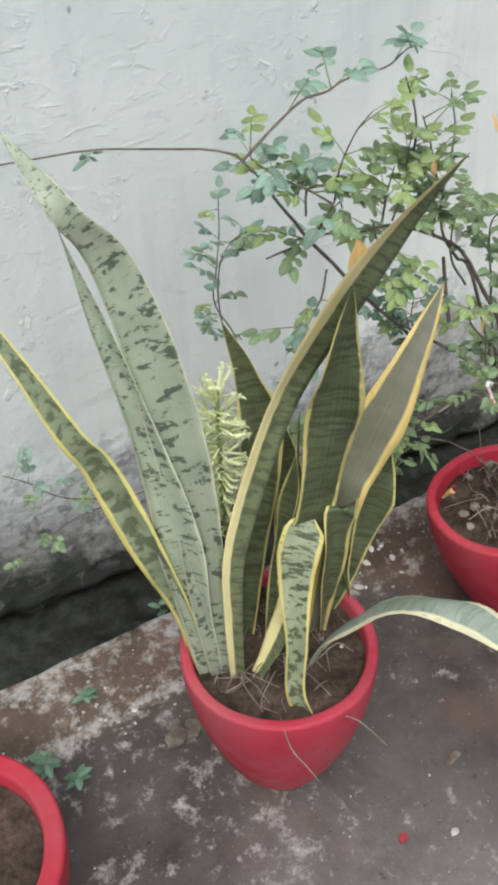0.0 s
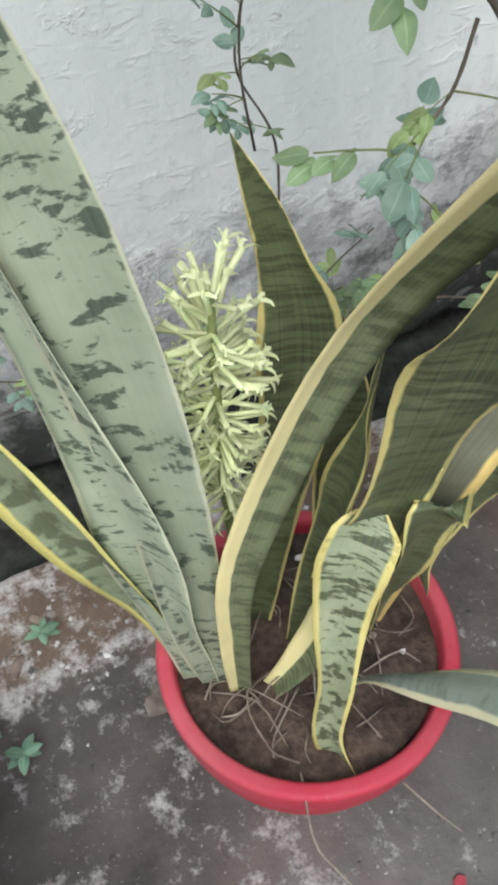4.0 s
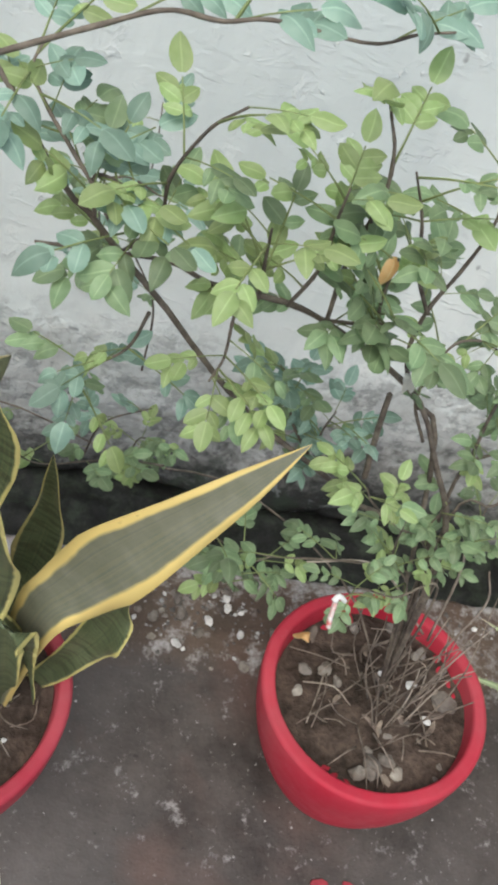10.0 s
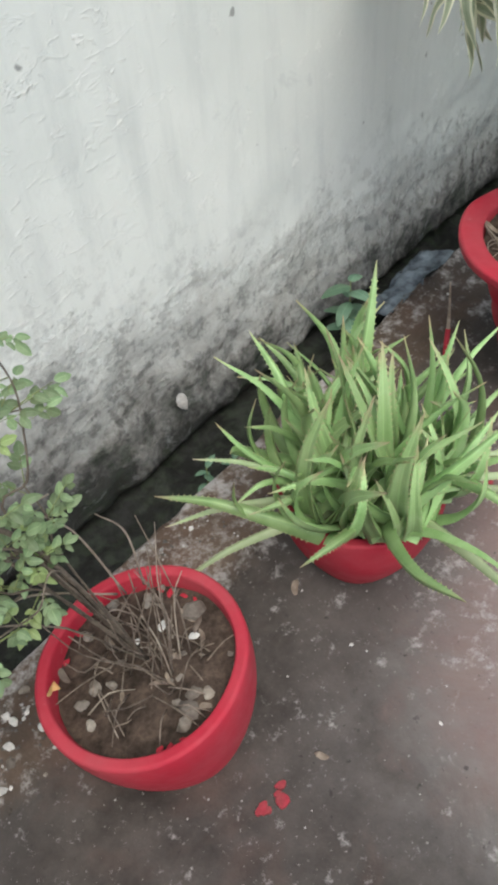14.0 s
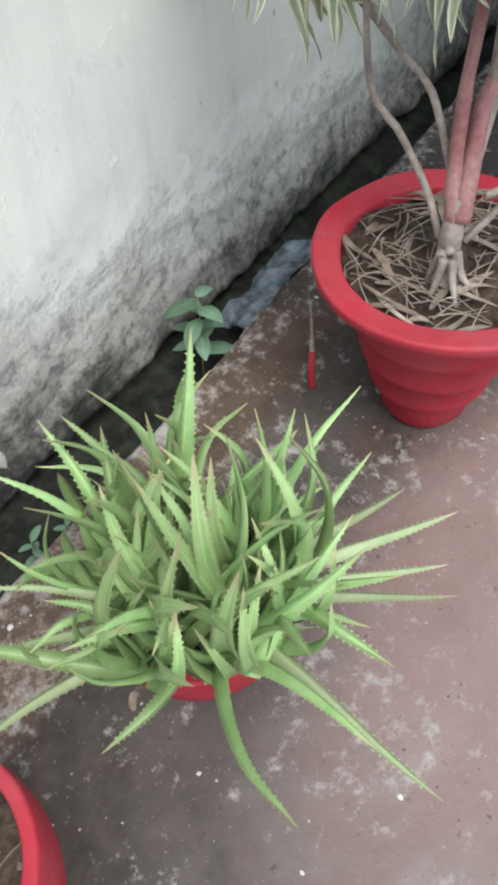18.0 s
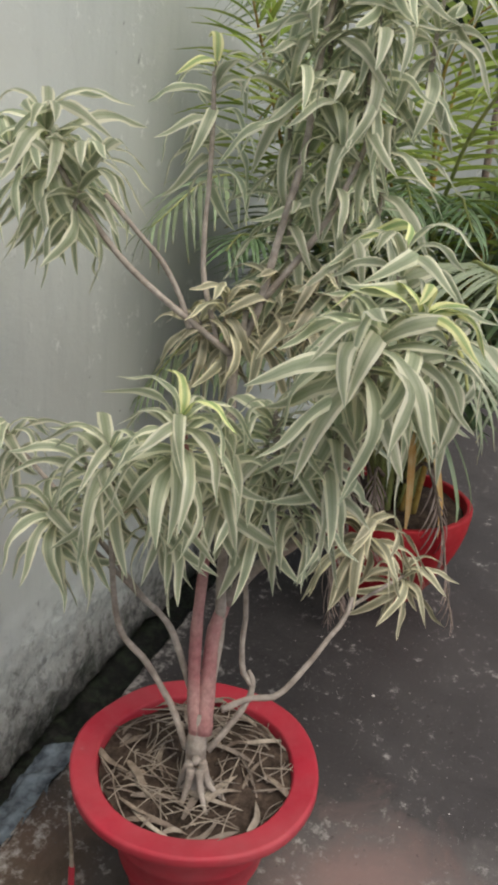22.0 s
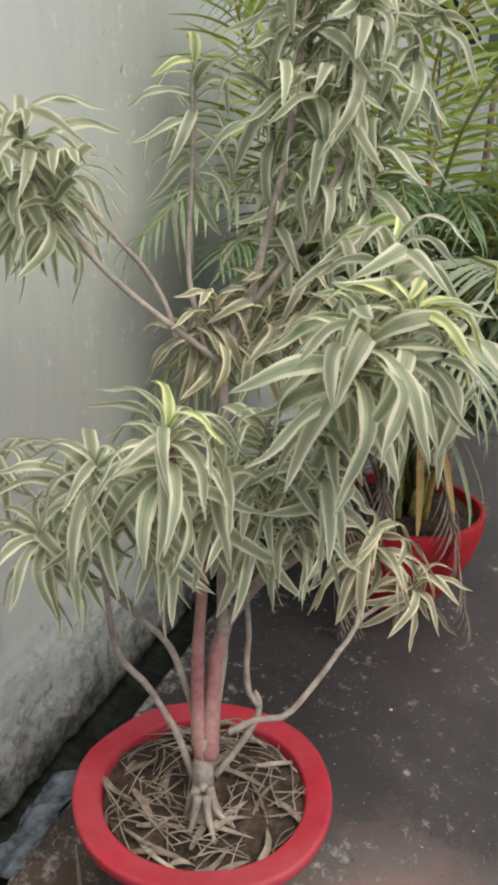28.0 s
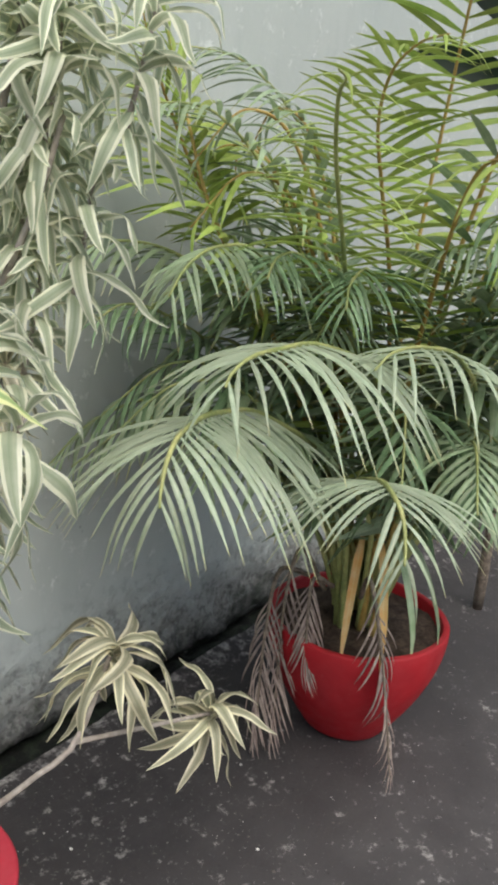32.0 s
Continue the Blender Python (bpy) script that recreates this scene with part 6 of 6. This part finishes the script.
yellow = lying_leaf(0, 0, 0.03, 0.017, ORANGE_LEAF, "yellow_leaf", 1.2)
tagged(sprout(yellow, None, framed((1.105, -0.285, 0.272), (0.4, -0.5, 0.5), scale=1.0), "fallen_leaf"), "small yellow leaf stuck on the pot rim", "leaf")

# dry roots in the snake plant's pot
roots = empty("dry_roots", (P1[0], P1[1], 0.272), "dry brown roots lying on the soil", "roots")
for k in range(46):
    a, q = rng.uniform(0, 6.283), 0.11 * math.sqrt(rng.random())
    c = Vector((q * math.cos(a), q * math.sin(a), 0.004))
    b = rng.uniform(0, 6.283)
    d = Vector((math.cos(b), math.sin(b), 0)) * rng.uniform(0.015, 0.05)
    ends = [c - d, c + Vector((rng.gauss(0, 0.01), rng.gauss(0, 0.01), rng.uniform(0.002, 0.02))), c + d]
    for e in ends:
        r = math.hypot(e.x, e.y)
        if r > 0.115:
            e.x, e.y = e.x * 0.115 / r, e.y * 0.115 / r
    bm = bmesh.new()
    tube(bm, ends, 0.0012, 0.0007, 6, 5)
    part("root", smooth(bm), rng.choice((STRAW, BARK, DRY_LEAF)), roots)
for k in range(14):
    a, q = rng.uniform(0, 6.283), 0.11 * math.sqrt(rng.random())
    sprout(rng.choice(PEBBLES), roots, Matrix.Translation((q * math.cos(a), q * math.sin(a), 0.003)) @ Matrix.Scale(rng.uniform(0.003, 0.007), 4), "stone")
for path in ([(0.689, -0.584, 0.285), (0.695, -0.611, 0.302), (0.706, -0.628, 0.29), (0.722, -0.643, 0.265)], [(0.61, -0.539, 0.28), (0.593, -0.599, 0.298), (0.602, -0.626, 0.285), (0.612, -0.642, 0.262)]):
    bm = bmesh.new()
    tube(bm, path, 0.0012, 0.0007, 10, 5)
    hold(part("root", smooth(bm), STRAW), roots)
# fine soil crumbs in the first pot
crumbs = empty("soil_crumbs", (P0[0], P0[1], 0.222), "soil crumbs and grit in the bare pot", "soil")
for k in range(24):
    a, q = rng.uniform(0, 6.283), 0.12 * math.sqrt(rng.random())
    sprout(rng.choice(PEBBLES[:3]), crumbs, Matrix.Translation((q * math.cos(a), q * math.sin(a), 0.003)) @ Matrix.Scale(rng.uniform(0.003, 0.008), 4), "crumb")


def ground_at(x, y):
    return ground_height(x, y)


GRIT, gt, gb = graph("mixed_grit", 0.85, 0.2)
isle = node(gt, "NewGeometry").outputs["Random Per Island"]
link(gt, blend(gt, band(gt, isle, 0.5, 1.0), (0.11, 0.1, 0.09), (0.5, 0.48, 0.46)), gb.inputs["Base Color"])
# grit and lime chips scattered on the concrete
verts, faces = [], []
base = [(1, 0, 0), (0, 1, 0), (-1, 0, 0), (0, -1, 0), (0, 0, 1)]
for k in range(1900):
    x = rng.uniform(0.0, 4.6)
    y = -abs(rng.gauss(0, 0.45)) if rng.random() < 0.6 else rng.uniform(-1.3, 0)
    if k % 4 == 0:
        cx, cy, wide = rng.choice(((1.02, -0.13, 0.09), (1.02, -0.13, 0.09), (1.6, -0.09, 0.12), (0.42, -0.2, 0.1), (0.62, -0.16, 0.08), (1.3, -0.1, 0.1)))
        x, y = rng.gauss(cx, wide), rng.gauss(cy, 0.04)
    if y > drain_edge(x) - 0.012:
        continue
    s = rng.uniform(0.001, 0.0032) * (1.5 if k % 4 == 0 else 1) * (1.6 if rng.random() < 0.06 else 1)
    z = ground_at(x, y)
    t = rng.uniform(0, 6.283)
    n = len(verts)
    for bx, by, bz in base:
        e = rng.uniform(0.6, 1.3)
        verts.append((x + s * e * (bx * math.cos(t) - by * math.sin(t)), y + s * e * (bx * math.sin(t) + by * math.cos(t)), z + s * 0.6 * bz))
    faces += [(n, n + 1, n + 4), (n + 1, n + 2, n + 4), (n + 2, n + 3, n + 4), (n + 3, n, n + 4)]
data = bpy.data.meshes.new("grit")
data.from_pydata(verts, [], faces)
data.materials.append(GRIT)
tagged(new("grit", data), "white lime grit strewn over the concrete", "grit", kind="stuff")

# separate stones and chips
for x, y, r, mesh in ((0.521, -0.318, 0.025, 1), (0.554, -0.317, 0.019, 1), (0.837, -0.697, 0.012, 3), (0.475, -0.231, 0.008, 3), (0.953, -0.154, 0.011, 0), (1.002, -0.141, 0.014, 0), (1.106, -0.12, 0.009, 3),
                      (0.969, -0.108, 0.007, 4), (1.034, -0.17, 0.01, 2), (0.922, -0.16, 0.008, 4), (1.057, -0.096, 0.008, 3), (1.527, -0.667, 0.006, 3), (1.689, -0.729, 0.008, 4), (1.551, -0.471, 0.006, 4), (1.56, -0.073, 0.01, 4),
                      (1.649, -0.085, 0.007, 3), (1.462, -0.106, 0.008, 4), (0.885, -0.205, 0.007, 3), (1.097, -0.205, 0.006, 4), (3.184, -0.586, 0.006, 4), (2.898, -0.274, 0.007, 4), (2.502, -0.072, 0.008, 3)):
    r *= 0.65 if mesh > 2 else 1.0
    tagged(sprout(PEBBLES[mesh], None, Matrix.Translation((x, y, ground_at(x, y) + r * 0.25)) @ Matrix.Rotation(rng.uniform(0, 6), 4, "Z") @ Matrix.Scale(r, 4), "stone"), "pale stone lying on the concrete", "stone", "stones on the ground")
for k in range(26):
    x, y, r = rng.gauss(1.02, 0.075), rng.uniform(-0.23, -0.075), rng.uniform(0.004, 0.011)
    tagged(sprout(PEBBLES[rng.choice((0, 1, 2, 3, 4))], None, Matrix.Translation((x, y, ground_at(x, y) + r * 0.25)) @ Matrix.Rotation(rng.uniform(0, 6), 4, "Z") @ Matrix.Scale(r, 4), "stone"), "pale stone lying on the concrete", "stone", "stones on the ground")
for x, y, a in ((1.568, -0.333, 0.6), (1.369, -0.562, 2.0), (0.353, -0.212, 1.0), (0.901, -0.601, 0.2), (0.412, -0.149, 2.4), (1.866, -0.25, 1.0)):
    tagged(sprout(rng.choice(DEAD_LEAVES), None, Matrix.Translation((x, y, ground_at(x, y) + 0.001)) @ Matrix.Rotation(a, 4, "Z") @ Matrix.Scale(0.7, 4), "dead_leaf"), "curled dry brown leaf on the concrete", "leaf", "fallen leaves")

# dried splashes of red paint
SPLASH = two_tone("dried_red_paint", (0.36, 0.03, 0.05), (0.27, 0.05, 0.055), 60, 0.55, 0.35, 0.2, 150)
for x, y, r in ((1.241, -0.534, 0.013), (1.268, -0.548, 0.012), (1.286, -0.53, 0.008), (1.272, -0.536, 0.006), (0.759, -0.665, 0.008), (2.02, -0.471, 0.007)):
    bm = bmesh.new()
    ring = []
    n = 18
    for j in range(n):
        a = 2 * math.pi * j / n
        q = r * (1 + 0.55 * noise.noise(Vector((math.cos(a) * 1.4 + x * 30, math.sin(a) * 1.4, y * 30))))
        ring.append((q * math.cos(a), q * math.sin(a) * 0.8))
    z = ground_at(x, y)
    top = [bm.verts.new((p, q, z + 0.0042)) for p, q in ring]
    low = [bm.verts.new((p * 1.06, q * 1.06, z - 0.004)) for p, q in ring]
    bm.faces.new(top)
    for j in range(n):
        bm.faces.new((low[j], low[(j + 1) % n], top[(j + 1) % n], top[j]))
    ob = part("paint_splash", bm, SPLASH)
    ob.location = (x, y, 0)
    tagged(ob, "dried red paint splash on the concrete", "paint", "paint splashes")

# weeds in the drain
WEEDS = [mesh_of("leaf", (lambda bm: (ribbon(bm, [(0, 0, 0), (0.02, 0, 0.004), (0.045, 0, -0.002), (0.062, 0, -0.014)], 0.03, (0, 1, 0), n=8, across=4, profile="oval", fold=0.2), bm)[1])(bmesh.new()), WEED)]


def weed(at, height, many, size, label):
    thing = empty("weed", at, label, "weed", "weeds in the drain")
    bm = bmesh.new()
    tube(bm, [(0, 0, 0), (0.004, -0.006, height * 0.5), (0, -0.012, height)], 0.002, 0.0013, 6, 5)
    part("stem", smooth(bm), GREEN_STEM, thing)
    for k in range(many):
        a = k * 2.4 + rng.uniform(-0.3, 0.3)
        s = 1 - k / many * 0.7
        sprout(WEEDS[0], thing, Matrix.Translation((0, -0.012 * s, height * s)) @ Matrix.Rotation(a, 4, "Z") @ Matrix.Rotation(rng.uniform(-0.5, 0.2), 4, "Y") @ Matrix.Scale(size * rng.uniform(0.7, 1.1), 4))
    return thing


weed((2.25, 0.06, -0.1), 0.24, 11, 1.2, "grey-green broad-leaved weed growing from the drain")
weed((1.70, 0.03, -0.1), 0.1, 5, 0.6, "small green weed growing from the drain")
weed((1.77, 0.02, -0.1), 0.07, 4, 0.5, "small green weed growing from the drain")
weed((0.62, 0.0, -0.1), 0.09, 4, 0.5, "small green weed growing from the drain")
weed((0.3, -0.27, 0.0), 0.05, 8, 0.55, "low weed growing from a crack beside the pot")
weed((0.34, -0.31, 0.0), 0.03, 6, 0.45, "low weed growing from a crack beside the pot")
weed((0.405, -0.16, 0.0), 0.025, 6, 0.4, "low weed growing from a crack in the cement")

# crumpled clear plastic in the drain
PLASTIC, pt, pb = graph("crumpled_grey_plastic", 0.25, 0.5)
link(pt, blend(pt, band(pt, speckle(pt, place_of(pt), 25, 4), 0.35, 0.65), (0.05, 0.06, 0.075), (0.2, 0.24, 0.28)), pb.inputs["Base Color"])
xs, ys = spaced([(-0.16, 0.16, 0.012)]), spaced([(-0.05, 0.05, 0.01)])
bag = sheet("plastic_sheet", xs, ys, lambda x, y: 0.012 + 0.022 * noise.noise(Vector((x * 14, y * 20, 3))) + 0.012 * noise.noise(Vector((x * 40, y * 40, 7))), PLASTIC)
bag.matrix_world = pose(2.5, 0.045, -0.02, -18, 0, 3)
tagged(bag, "crumpled grey plastic sheet lying along the drain", "plastic")

# thin red stick leaning at the drain's edge
bm = bmesh.new()
tube(bm, [(2.277, -0.204, 0.0), (2.282, -0.199, 0.04), (2.292, -0.194, 0.085)], 0.007, 0.006, 5, 7)
stick = tagged(new("painted_stick"), "dry stick with its foot dipped in red paint", "stick")
part("painted_foot", smooth(bm), RED, stick, "red painted foot")
bm = bmesh.new()
tube(bm, [(2.292, -0.194, 0.08), (2.302, -0.186, 0.13), (2.305, -0.179, 0.2)], 0.005, 0.0018, 6, 7)
part("stick", smooth(bm), STRAW, stick)
# loose plaster flake on the wall
bm = bmesh.new()
ribbon(bm, [(1.765, 0.15, 0.085), (1.775, 0.145, 0.06), (1.78, 0.145, 0.035)], 0.03, (1, 0.1, 0.2), n=6, across=4, profile="oval", fold=0.3, thick=0.003)
tagged(part("plaster_flake", bm, CHIP), "loose pale plaster flake on the mouldy wall", "plaster")
